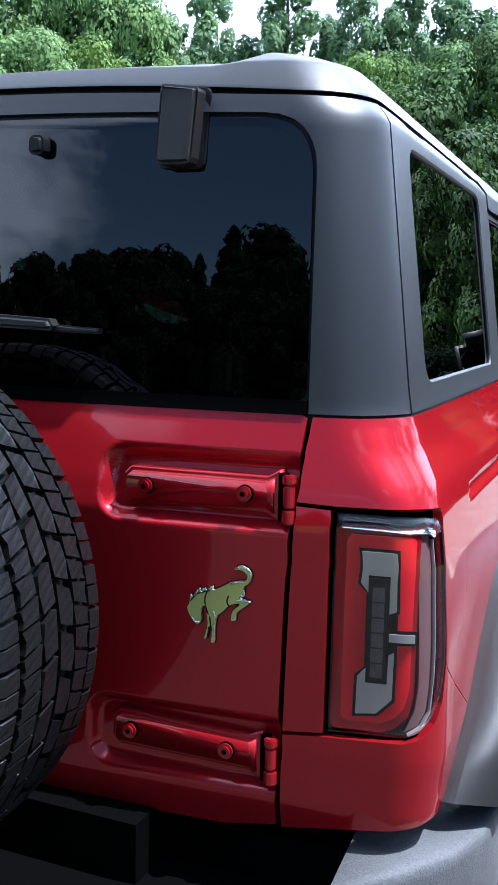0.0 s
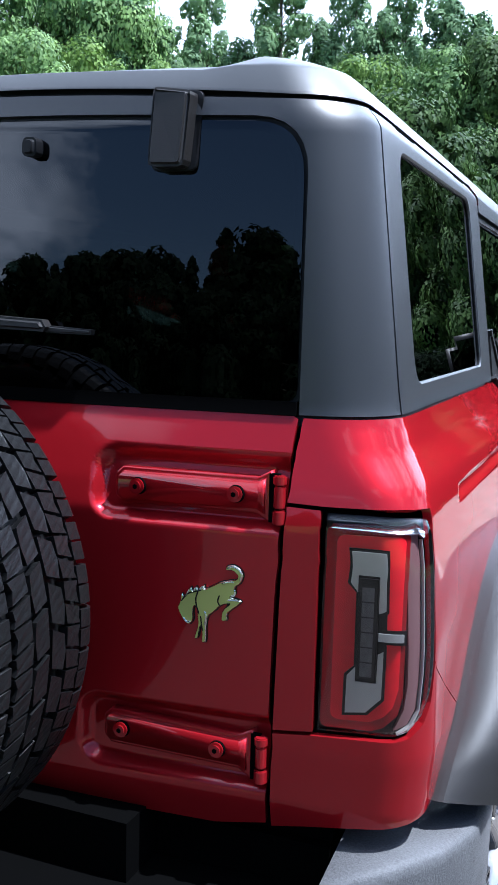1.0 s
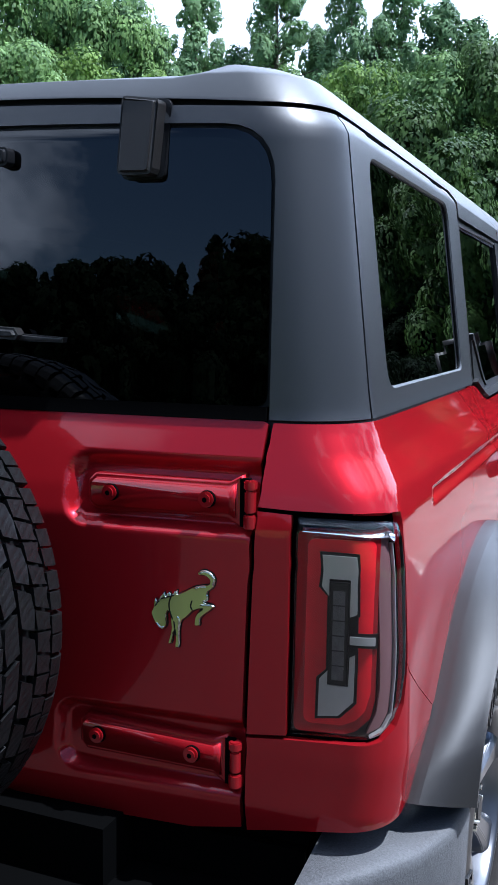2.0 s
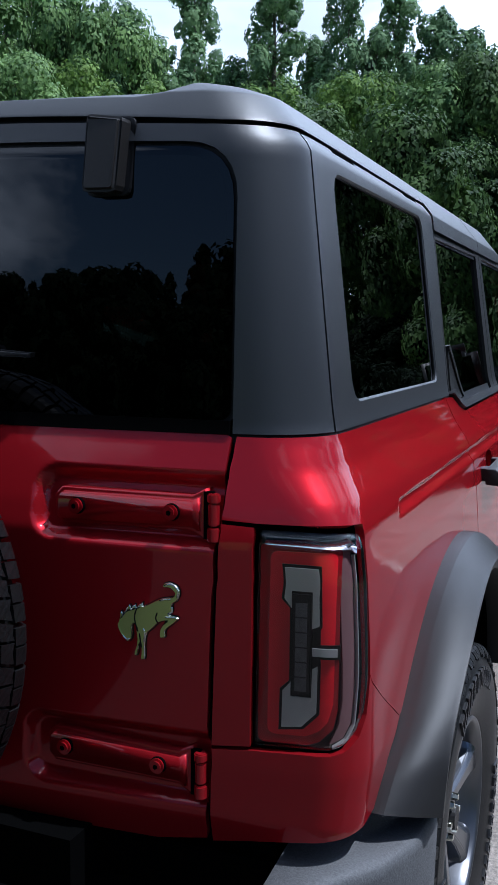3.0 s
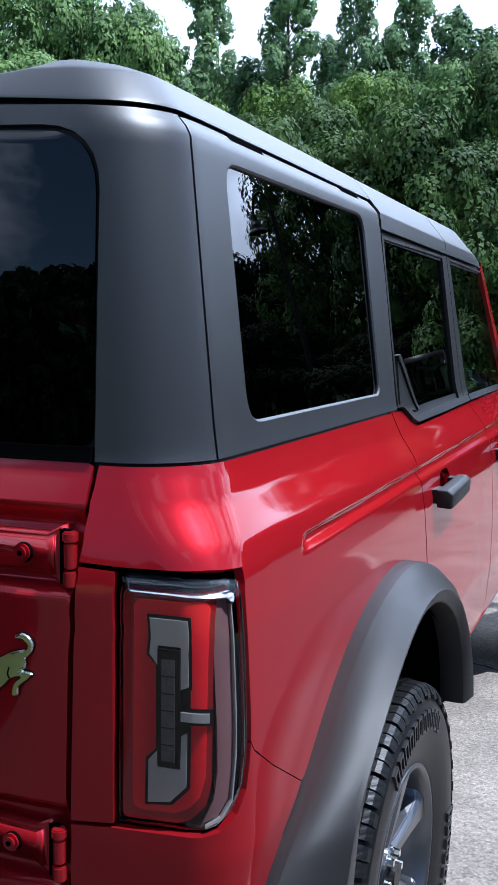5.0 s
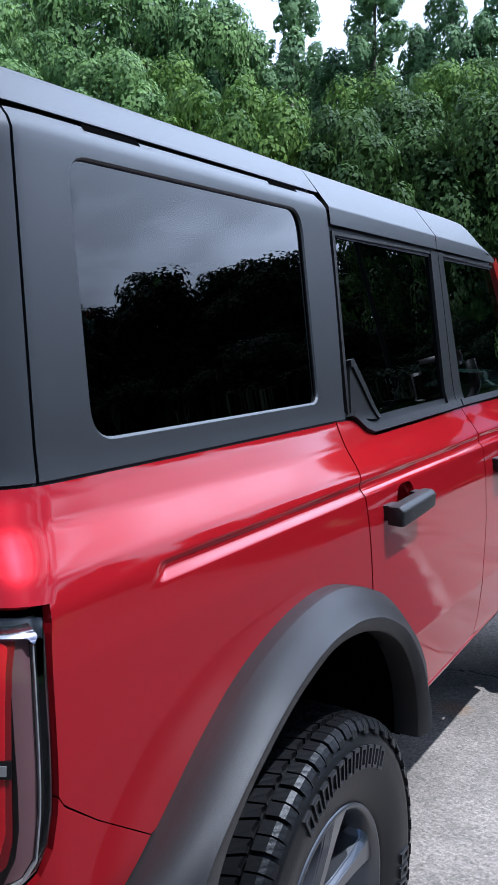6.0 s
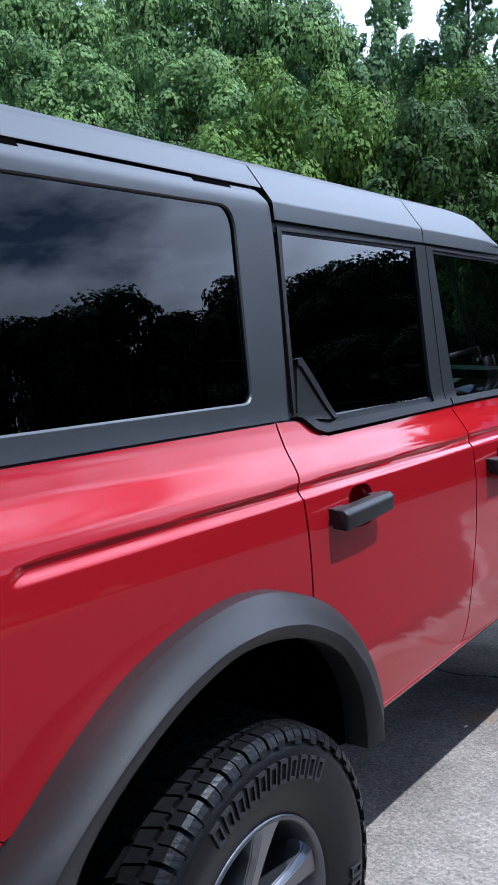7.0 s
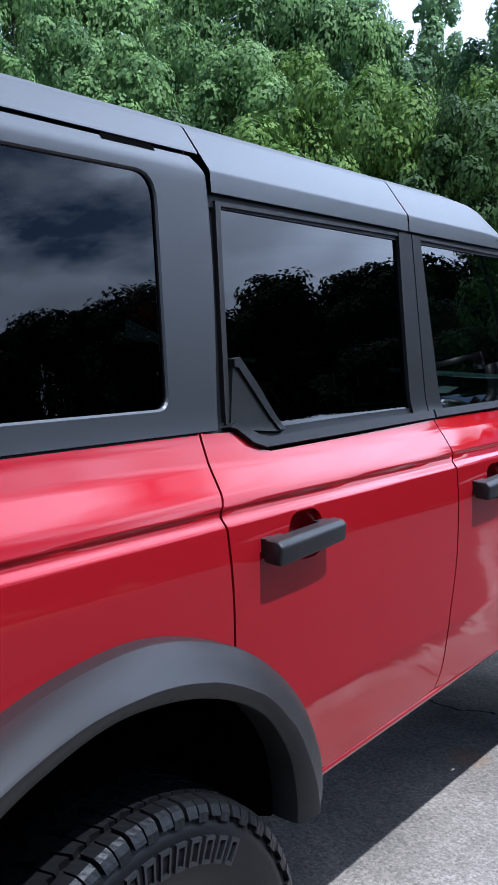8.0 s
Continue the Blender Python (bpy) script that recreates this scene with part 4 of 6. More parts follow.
def roof_rings(name, y0, y1, rear, front=False):
    X0, Y0, r0 = float(side_at(1.838)), float(rear_at(1.838)), float(round_at(1.838))
    vs, fs, cols = [], [], []
    for d, z in (RIM if rear else SIDE_RIM):
        ring, r = [], max(0.03, r0 - d * 0.3)
        X, Y = X0 - d, Y0 + d * 0.8
        if rear:
            for x in np.linspace(0, X - r, 12)[:-1]:
                ring.append((x, Y + crown(x), back_z(x, z, d)))
            for k in range(11):
                t = k / 10 * math.pi / 2
                x = X - r + r * math.sin(t)
                ring.append((x, Y + r - r * math.cos(t) + crown(x), back_z(x, z, d)))
            base_y = ring[-1][1]
            for y in np.linspace(base_y, y1, 12)[1:]:
                ring.append((X - 0.036 * (math.hypot(y - base_y, 0.06) - 0.06), y, z))
        else:
            for y in np.linspace(y0, y1, 12):
                drop = max(0.0, (y - 2.40) / 0.35) if front else 0.0
                ring.append((X - 0.036 * (y - 0.26) - 0.02 * drop ** 2, y, z - (z - 1.78) * 0.75 * drop ** 2.2))
        cols.append(ring)
    if rear:
        edge = cols[-1]
        for k, z in ((0.35, 1.931), (0.7, 1.935), (1.0, 1.936)):
            cols.append([(p[0] * (1 - k), p[1] + (max(p[1], 0.60) - p[1]) * k, z) for p in edge])
    else:
        cols.append([(0.0, p[1], p[2] + 0.008) for p in cols[-1]])
    m = len(cols[0])
    for sgn in (1, -1):
        base = len(vs)
        for ring in cols:
            vs += [(sgn * x, y, z) for x, y, z in ring]
        for i in range(len(cols) - 1):
            for j in range(m - 1):
                a = base + i * m + j
                fs.append((a, a + 1, a + m + 1, a + m)[::sgn])
    ob = link_mesh(name, vs, fs, GREY, car, "moulded grey hardtop roof panel")
    return ob


roof_rings("roof_panel", 0, 1.192, True)
roof_rings("roof_panel", 1.199, 1.967, False)
roof_rings("roof_panel", 1.974, 2.75, False, True)
for surf, sign in ((skin, 1), (mirrored, -1)):
    for y0, y1 in ((0.36, 0.50), (0.945, 1.07)):
        # flat dark plate: the shade inside a roof slot, without the slot
        poly_part("roof_notch", side_line([(y0, 1.8285), (y1, 1.8285), (y1, 1.839), (y0, 1.839)]), DARK, car, surf, sign, push=0.0008, flange=0.004)
link_mesh("headliner", [(-0.70, 0.16, 1.835), (0.70, 0.16, 1.835), (0.70, 2.6, 1.80), (-0.70, 2.6, 1.80)], [(0, 1, 2, 3)], DARK, car)

# windscreen and bonnet
link_mesh("windscreen", [(-0.72, 3.04, 1.33), (0.72, 3.04, 1.33), (0.65, 2.74, 1.79), (-0.65, 2.74, 1.79)], [(0, 1, 2, 3)], CLEAR, car)
vs, fs = [], []
for i, y in enumerate((2.93, 3.2, 3.7, 4.2, 4.58, 4.63)):
    for x, dz in ((-0.86, -0.05), (-0.80, 0.0), (-0.4, 0.02), (0, 0.025), (0.4, 0.02), (0.80, 0.0), (0.86, -0.05)):
        vs.append((x, y, 1.285 - 0.05 * (y - 2.93) / 1.5 + dz - (0.10 if i == 5 else 0)))
for i in range(5):
    for j in range(6):
        a = i * 7 + j
        fs.append((a, a + 1, a + 8, a + 7))
link_mesh("bonnet", vs, fs, RED, car)
bm = bmesh.new()
bmesh.ops.create_cube(bm, size=1, matrix=pose(0, 4.58, 0.88) @ Matrix.Diagonal((1.7, 0.12, 0.62, 1)))
bmesh.ops.bevel(bm, geom=bm.edges[:], offset=0.03, segments=2, affect="EDGES")
part("front_end", bm, FLARE, car)

# tailgate fittings
def hinge(z, x0, x1, knuckle_x, tilt, bolts):
    def drop(x):
        return tilt * (x - x0)

    bm = bmesh.new()
    z0, z1 = z - 0.029, z + 0.029
    prof = [(x0, z0 + 0.012), (x0 + 0.012, z0), (x1 - 0.022, z0 + 0.002), (x1, z0 - 0.012), (x1, z1 + 0.010), (x1 - 0.022, z1 - 0.002), (x0 + 0.012, z1), (x0, z1 - 0.012)]
    y_at = float(skin([on_rear(x0, z)[0]], [z])[0][1])
    slope = (float(skin([on_rear(x1, z)[0]], [z])[0][1]) - y_at) / (x1 - x0)
    front, back = [], []
    for x, zz in prof:
        zz += drop(x)
        p = skin([on_rear(x, zz)[0]], [zz])[0]
        front.append(bm.verts.new((p[0], y_at + (x - x0) * slope - 0.004, p[2])))
        back.append(bm.verts.new((p[0], p[1] + 0.035, p[2])))
    bm.faces.new(front)
    for i in range(len(prof)):
        bm.faces.new((front[i], back[i], back[(i + 1) % len(prof)], front[(i + 1) % len(prof)]))
    bmesh.ops.recalc_face_normals(bm, faces=bm.faces)
    bmesh.ops.bevel(bm, geom=[e for e in bm.edges if all(v in front for v in e.verts)], offset=0.008, segments=5, affect="EDGES")
    bar = part("hinge", bm, RED, tailgate, "red painted tailgate hinge", smooth=True)
    for bx in bolts:
        p = (bx, y_at + (bx - x0) * slope - 0.004, z + drop(bx) + 0.001)
        # dark discs put the shade of groove and socket into the colour
        bm = bmesh.new()
        bmesh.ops.create_cone(bm, cap_ends=True, segments=28, radius1=0.0140, radius2=0.0132, depth=0.004, matrix=pose(p[0], p[1] - 0.001, p[2], 90))
        bolt = part("bolt", bm, DARK, bar, "dark disc for the shade in the groove round the bolt head")
        bm = bmesh.new()
        for r, r2, d0, d1, seg in ((0.0125, 0.0118, -0.001, -0.0065, 28), (0.0088, 0.0082, -0.0065, -0.0105, 24)):
            bmesh.ops.create_cone(bm, cap_ends=True, segments=seg, radius1=r2, radius2=r, depth=d0 - d1, matrix=pose(p[0], p[1] + (d0 + d1) / 2, p[2], 90))
        part("bolt_head", bm, RED, bolt, "red painted bolt head")
        bm = bmesh.new()
        bmesh.ops.create_cone(bm, cap_ends=True, segments=6, radius1=0.0042, radius2=0.0042, depth=0.001, matrix=pose(p[0], p[1] - 0.0108, p[2], 90))
        part("bolt_socket", bm, DARK, bolt, "dark hexagonal disc for the shade in the socket")
    zk = z + drop(knuckle_x)
    p = skin([on_rear(knuckle_x, zk)[0]], [zk])[0]
    for zc, h, r in ((zk + 0.026, 0.014, 0.0105), (zk + 0.0005, 0.034, 0.0090), (zk - 0.030, 0.022, 0.0105)):
        bm = bmesh.new()
        bmesh.ops.create_cone(bm, cap_ends=True, segments=24, radius1=r, radius2=r, depth=h, matrix=pose(p[0], p[1] - 0.001, zc))
        bmesh.ops.bevel(bm, geom=[e for e in bm.edges if abs(e.verts[0].co.z - e.verts[1].co.z) < 1e-5], offset=0.002, segments=2, affect="EDGES")
        part("hinge_knuckle", bm, RED, bar, smooth=False)
    # solid dark block in place of the shaded gap
    bm = bmesh.new()
    bmesh.ops.create_cube(bm, size=1, matrix=pose((x1 + knuckle_x) / 2 - 0.002, p[1] + 0.004, zk - 0.002) @ Matrix.Diagonal((0.016, 0.008, 0.074, 1)))
    part("hinge_slot", bm, DARK, bar, "dark block for the shade in the gap beside the hinge pin")


hinge(1.2425, 0.425, 0.680, 0.6955, 0.0, (0.467, 0.628))
hinge(0.8470, 0.412, 0.664, 0.6800, -0.045, (0.447, 0.610))

# emblem: a bucking horse as one plain raised outline
HORSE = [(0.541, 1.060), (0.545, 1.067), (0.547, 1.084), (0.553, 1.075), (0.562, 1.096), (0.566, 1.086), (0.571, 1.097), (0.575, 1.089), (0.585, 1.101), (0.584, 1.092), (0.597, 1.099),
         (0.611, 1.107), (0.627, 1.111), (0.637, 1.113), (0.6385, 1.120), (0.630, 1.127), (0.618, 1.126), (0.619, 1.132), (0.630, 1.1355), (0.641, 1.131), (0.647, 1.121), (0.643, 1.108), (0.633, 1.101),
         (0.635, 1.090), (0.627, 1.0835), (0.646, 1.081), (0.640, 1.0735), (0.627, 1.0635), (0.6215, 1.057), (0.6225, 1.047), (0.613, 1.0455), (0.6135, 1.058), (0.618, 1.0665), (0.628, 1.0745), (0.618, 1.073), (0.610, 1.069), (0.601, 1.059), (0.591, 1.051), (0.588, 1.034),
         (0.589, 1.009), (0.581, 1.007), (0.583, 1.024), (0.579, 1.036), (0.576, 1.014), (0.569, 1.012), (0.576, 1.036), (0.574, 1.054), (0.570, 1.067), (0.566, 1.058), (0.568, 1.042), (0.560, 1.033), (0.552, 1.040), (0.545, 1.050)]
HORSE = [(a[0] + (b[0] - a[0]) * k, a[1] + (b[1] - a[1]) * k) for a, b in zip(HORSE, HORSE[1:] + HORSE[:1]) for k in (0.2, 0.8)]
bm, fill, back = bmesh.new(), bmesh.new(), bmesh.new()
back.faces.new([back.verts.new(tuple(skin([on_rear(x, z)[0]], [z])[0] - np.array((0, 0.0012, 0)))) for x, z in grown(HORSE, 0.0012)])
foot, ridge, face = [], [], []
for (x, z), (xi, zi) in zip(HORSE, grown(HORSE, -0.0011)):
    p, q = skin([on_rear(x, z)[0]], [z])[0], skin([on_rear(xi, zi)[0]], [zi])[0]
    foot.append([bm.verts.new((p[0], p[1] + d, p[2])) for d in (0.002, -0.004)])
    ridge.append([bm.verts.new((q[0], q[1] - d, q[2])) for d in (0.006, 0.004)])
    face.append(fill.verts.new((q[0], q[1] - 0.0046, q[2])))
fill.faces.new(face)
for k in range(len(HORSE)):
    a, b, c, d = foot[k], foot[(k + 1) % len(HORSE)], ridge[(k + 1) % len(HORSE)], ridge[k]
    bm.faces.new((a[0], b[0], b[1], a[1]))
    bm.faces.new((a[1], b[1], c[0], d[0]))
    bm.faces.new((d[0], c[0], c[1], d[1]))
bmesh.ops.recalc_face_normals(bm, faces=bm.faces)
bmesh.ops.recalc_face_normals(fill, faces=fill.faces)
emblem = part("emblem", bm, CHROME, tailgate, "horse-shaped emblem with chrome outline")
bmesh.ops.recalc_face_normals(back, faces=back.faces)
part("emblem_back", back, LAMPBLACK, emblem, "black backing with a thin dark edge")
part("emblem_face", fill, OLIVE, emblem, "olive green face, the reflection of grass put into its colour")


def emblem_line(points, w, mat, label):
    """A thin raised stroke on the emblem's face."""
    bm = bmesh.new()
    rows = []
    path = spline(points, 5)
    for i, (x, z) in enumerate(path):
        x2, z2 = path[min(i + 1, len(path) - 1)]
        x1, z1 = path[max(i - 1, 0)]
        d = math.hypot(x2 - x1, z2 - z1)
        nx, nz = -(z2 - z1) / d, (x2 - x1) / d
        h = w * (0.35 if i in (0, len(path) - 1) else 1.0)
        y = float(skin([on_rear(x, z)[0]], [z])[0][1])
        rows.append([bm.verts.new((x + nx * k * h, y - lift, z + nz * k * h)) for k, lift in ((-1, 0.0044), (0, 0.0066), (1, 0.0044))])
    for a, b in zip(rows, rows[1:]):
        for k in range(2):
            bm.faces.new((a[k], a[k + 1], b[k + 1], b[k]))
    bmesh.ops.recalc_face_normals(bm, faces=bm.faces)
    part("emblem_line", bm, mat, emblem, label, smooth=True)


# strokes that put the relief's shading and highlights onto the flat face
for stroke in ([(0.547, 1.070), (0.556, 1.082), (0.568, 1.087), (0.580, 1.091)], [(0.575, 1.090), (0.571, 1.078), (0.572, 1.066), (0.577, 1.052)], [(0.609, 1.086), (0.6065, 1.076), (0.610, 1.069)], [(0.579, 1.050), (0.581, 1.036), (0.583, 1.026)]):
    emblem_line(stroke, 0.0013, LAMPBLACK, "dark stroke for the shading of the emblem")
for stroke in ([(0.612, 1.104), (0.622, 1.1075), (0.632, 1.1085)], [(0.6415, 1.112), (0.6435, 1.121), (0.638, 1.129), (0.629, 1.132), (0.6205, 1.129)], [(0.622, 1.079), (0.632, 1.080), (0.642, 1.0795)], [(0.550, 1.044), (0.556, 1.038), (0.563, 1.039)],
               [(0.554, 1.079), (0.560, 1.090)], [(0.567, 1.087), (0.570, 1.094)], [(0.577, 1.090), (0.583, 1.098)], [(0.633, 1.097), (0.633, 1.089), (0.626, 1.085)], [(0.585, 1.058), (0.588, 1.050), (0.586, 1.036)]):
    emblem_line(stroke, 0.0016, CHROME, "chrome stroke for a highlight on the emblem")

# hinge cover, washer nozzle, wiper on the rear window
def block_on_rear(name, pts, thick, mat, parent, bev, label="", lift=0.0):
    bm = bmesh.new()
    front, back = [], []
    for x, z in pts:
        p = skin([on_rear(x, z)[0]], [z])[0]
        front.append(bm.verts.new((p[0], p[1] - thick - lift, p[2])))
        back.append(bm.verts.new((p[0], p[1] + 0.004 - lift, p[2])))
    bm.faces.new(front)
    bm.faces.new(back[::-1])
    n = len(pts)
    for i in range(n):
        bm.faces.new((front[i], back[i], back[(i + 1) % n], front[(i + 1) % n]))
    bmesh.ops.recalc_face_normals(bm, faces=bm.faces)
    bmesh.ops.bevel(bm, geom=[e for e in bm.edges if all(v in front for v in e.verts)], offset=bev, segments=3, affect="EDGES")
    return part(name, bm, mat, parent, label, smooth=False)


block_on_rear("hinge_cover", rounded([(0.457, 1.732), (0.516, 1.732), (0.520, 1.838), (0.458, 1.842)], [0.010, 0.010, 0.006, 0.006], 2), 0.034, FLARE, rear_glass, 0.006, "dark grey plastic hinge cover over the rear window")
block_on_rear("hinge_pad", rounded([(0.450, 1.729), (0.525, 1.729), (0.530, 1.842), (0.452, 1.846)], 0.012, 3), 0.003, BLACK, rear_glass, 0.001)
block_on_rear("washer_nozzle", rounded([(0.225, 1.752), (0.252, 1.752), (0.252, 1.778), (0.225, 1.778)], 0.010, 4), 0.022, BLACK, rear_glass, 0.006, "small black washer nozzle")
block_on_rear("wiper_arm", [(-0.05, 1.488), (0.283, 1.477), (0.288, 1.485), (0.280, 1.496), (-0.05, 1.513)], 0.022, FLARE, rear_glass, 0.006, "dark grey rear wiper arm", 0.012)
block_on_rear("wiper_blade", [(0.280, 1.475), (0.362, 1.474), (0.364, 1.482), (0.280, 1.487)], 0.012, FLARE, rear_glass, 0.003, "", 0.006)


# bumper
def bumper():
    # stations from the middle to the end: outer edge, inner edge, height of the top
    half = [(0.0, -0.20, 0.0, 0.035, 0.61), (0.40, -0.20, 0.40, 0.045, 0.61), (0.62, -0.18, 0.62, 0.055, 0.61), (0.775, -0.103, 0.762, 0.080, 0.612), (0.808, -0.076, 0.795, 0.100, 0.702),
            (0.90, 0.02, 0.835, 0.18, 0.704), (0.955, 0.10, 0.860, 0.25, 0.704), (0.985, 0.20, 0.890, 0.30, 0.702), (0.992, 0.31, 0.940, 0.33, 0.700)]
    rows = [(-a, b, -c, d, z) for a, b, c, d, z in half[:0:-1]] + half
    vs, fs, m = [], [], 8
    for xo, yo, xi, yi, z in rows:
        n = Vector((xi - xo, yi - yo, 0)).normalized()
        for base, inward, up in (((xi, yi), 0, 0.44), ((xi, yi), 0, z), ((xo, yo), 0.022, z), ((xo, yo), 0.009, z - 0.003), ((xo, yo), 0.002, z - 0.010), ((xo, yo), 0.0, z - 0.024), ((xo, yo), 0.004, 0.54), ((xo, yo), 0.03, 0.44)):
            vs.append((base[0] + n.x * inward, base[1] + n.y * inward, up))
    for i in range(len(rows) - 1):
        for j in range(m):
            a, b = i * m + j, i * m + (j + 1) % m
            fs.append((a, b, b + m, a + m))
    fs += [tuple(range(m))[::-1], tuple((len(rows) - 1) * m + j for j in range(m))]
    ob = link_mesh("rear_bumper", vs, fs, BUMPER, car, "rough dark grey moulded bumper, middle coloured near-black for shade")
    # near-black middle: the shade under the spare wheel put into the colour
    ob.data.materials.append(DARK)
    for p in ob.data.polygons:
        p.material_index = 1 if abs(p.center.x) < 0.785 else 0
    for e in ob.data.edges:
        a, b = e.vertices
        row = {a // m, b // m}
        if (a % m == b % m and a % m in (0, 1, 6, 7)) or (len(row) == 1 and row & {0, 5, 6, 10, 11, 16}):
            e.use_edge_sharp = True
    return ob


bumper()
bm = bmesh.new()
bmesh.ops.create_cube(bm, size=1, matrix=pose(0, 2.1, 0.535) @ Matrix.Diagonal((0.96, 4.3, 0.35, 1)))
part("underbody", bm, DARK, car)
# dark box added to keep the ground below the bumper out of view
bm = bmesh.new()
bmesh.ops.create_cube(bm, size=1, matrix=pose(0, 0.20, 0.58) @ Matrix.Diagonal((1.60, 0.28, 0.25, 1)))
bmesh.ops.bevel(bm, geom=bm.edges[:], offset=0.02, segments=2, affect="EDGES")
part("rear_valance", bm, DARK, car, "near-black box added to close off the space behind the bumper")


# ---- wheels ----
def tyre_parts(wheel):
    """Carcass, tread blocks and plain raised bars on the side; the axle lies along x."""
    bm = bmesh.new()
    prof = [(0.222, 0.085), (0.232, 0.108), (0.246, 0.112), (0.262, 0.118), (0.300, 0.127), (0.330, 0.129), (0.352, 0.126), (0.362, 0.126), (0.366, 0.122), (0.376, 0.118), (0.384, 0.112),
            (0.390, 0.104), (0.3925, 0.090), (0.394, 0.0)]
    prof = prof + [(r, -x) for r, x in prof[-2::-1]]
    n, rows = 96, []
    for i in range(n):
        a = i / n * 2 * math.pi
        rows.append([bm.verts.new((x, r * math.cos(a), r * math.sin(a))) for r, x in prof])
    for i in range(n):
        for j in range(len(prof) - 1):
            bm.faces.new((rows[i][j], rows[i][j + 1], rows[(i + 1) % n][j + 1], rows[(i + 1) % n][j]))
    bmesh.ops.recalc_face_normals(bm, faces=bm.faces)
    part("tyre", bm, RUBBER, wheel, "black all-terrain tyre", smooth=True)
    # tread: two centre rows and two middle rows of slanted blocks, cut by open grooves
    vs, fs = [], []

    def block(quad, r0, r1):
        k = len(vs)
        for r, grow in ((r0, 0.0), (r1, -0.0014)):
            cx = sum(q[0] for q in quad) / len(quad)
            ca = sum(q[1] for q in quad) / len(quad)
            for x, a in quad:
                x, a = x + math.copysign(grow, x - cx), a + math.copysign(grow / 0.4, a - ca)
                rr = r - 0.008 * (abs(x) / 0.11) ** 3
                vs.append((x, rr * math.cos(a), rr * math.sin(a)))
        q = len(quad)
        fs.append(tuple(k + q + i for i in range(q)))
        fs.extend([(k + i, k + (i + 1) % q, k + q + (i + 1) % q, k + q + i) for i in range(q)])

    m = 40
    da = 2 * math.pi / m
    for i in range(m):
        a = i * da
        for sgn in (1, -1):
            o = a if sgn > 0 else a + da * 0.5
            block([(sgn * 0.005, o + 0.06 * da), (sgn * 0.030, o - 0.10 * da), (sgn * 0.034, o + 0.30 * da), (sgn * 0.030, o + 0.66 * da), (sgn * 0.005, o + 0.86 * da)], 0.388, 0.4085)
            o += 0.30 * da
            block([(sgn * 0.041, o + 0.10 * da), (sgn * 0.072, o - 0.08 * da), (sgn * 0.068, o + 0.20 * da), (sgn * 0.074, o + 0.36 * da), (sgn * 0.042, o + 0.46 * da)], 0.388, 0.4080)
            block([(sgn * 0.042, o + 0.58 * da), (sgn * 0.074, o + 0.46 * da), (sgn * 0.070, o + 0.60 * da), (sgn * 0.073, o + 0.78 * da), (sgn * 0.039, o + 0.98 * da)], 0.388, 0.4080)
    tagged(link_mesh("tread", vs, fs, TREAD, wheel, "dusty worn tread blocks", smooth=False), kind="stuff")
    # shoulder lugs that run down the side, with slots between them
    vs, fs = [], []
    for i in range(m):
        for sgn in (1, -1):
            for b0, b1, drop in ((0.06, 0.46, 0.0), (0.52, 0.92, 0.008)):
                k = len(vs)
                sec = [(0.082, 0.386), (0.081, 0.4035), (0.106, 0.4015), (0.1165, 0.3965), (0.1235, 0.386), (0.1268, 0.372 + drop), (0.118, 0.370 + drop)]
                for b in (b0, b1):
                    for x, r in sec:
                        t = (i + b + (0.06 if x < 0.09 else 0.0)) * da + (0 if sgn > 0 else 0.5 * da)
                        vs.append((sgn * x, r * math.cos(t), r * math.sin(t)))
                fs.extend([tuple(range(k, k + 7)), tuple(range(k + 13, k + 6, -1))])
                fs.extend([(k + j, k + (j + 1) % 7, k + 7 + (j + 1) % 7, k + 7 + j) for j in range(7)])
    tagged(link_mesh("shoulder_tread", vs, fs, TREAD, wheel, smooth=False), kind="stuff")
    # raised marks on the side, plain bars
    vs, fs = [], []
    for arc in (0.99, 3.08, 5.18):
        for i in range(11):
            a = arc + i * 0.105
            for da0, da1, r0, r1 in ((0.0, 0.015, 0.306, 0.350), (0.058, 0.073, 0.306, 0.350), (0.015, 0.058, 0.343, 0.350), (0.015, 0.058, 0.306, 0.312)):
                k = len(vs)
                for x in (0.124, 0.1332):
                    for r, b in ((r0, da0), (r1, da0), (r1, da1), (r0, da1)):
                        vs.append((x - (0.0012 if r > 0.34 else 0), r * math.cos(a + b), r * math.sin(a + b)))
                fs.extend([(k + 4, k + 5, k + 6, k + 7)] + [(k + j, k + (j + 1) % 4, k + 4 + (j + 1) % 4, k + 4 + j) for j in range(4)])
    tagged(link_mesh("raised_mark", vs, fs, LETTER, wheel, smooth=False), kind="stuff")


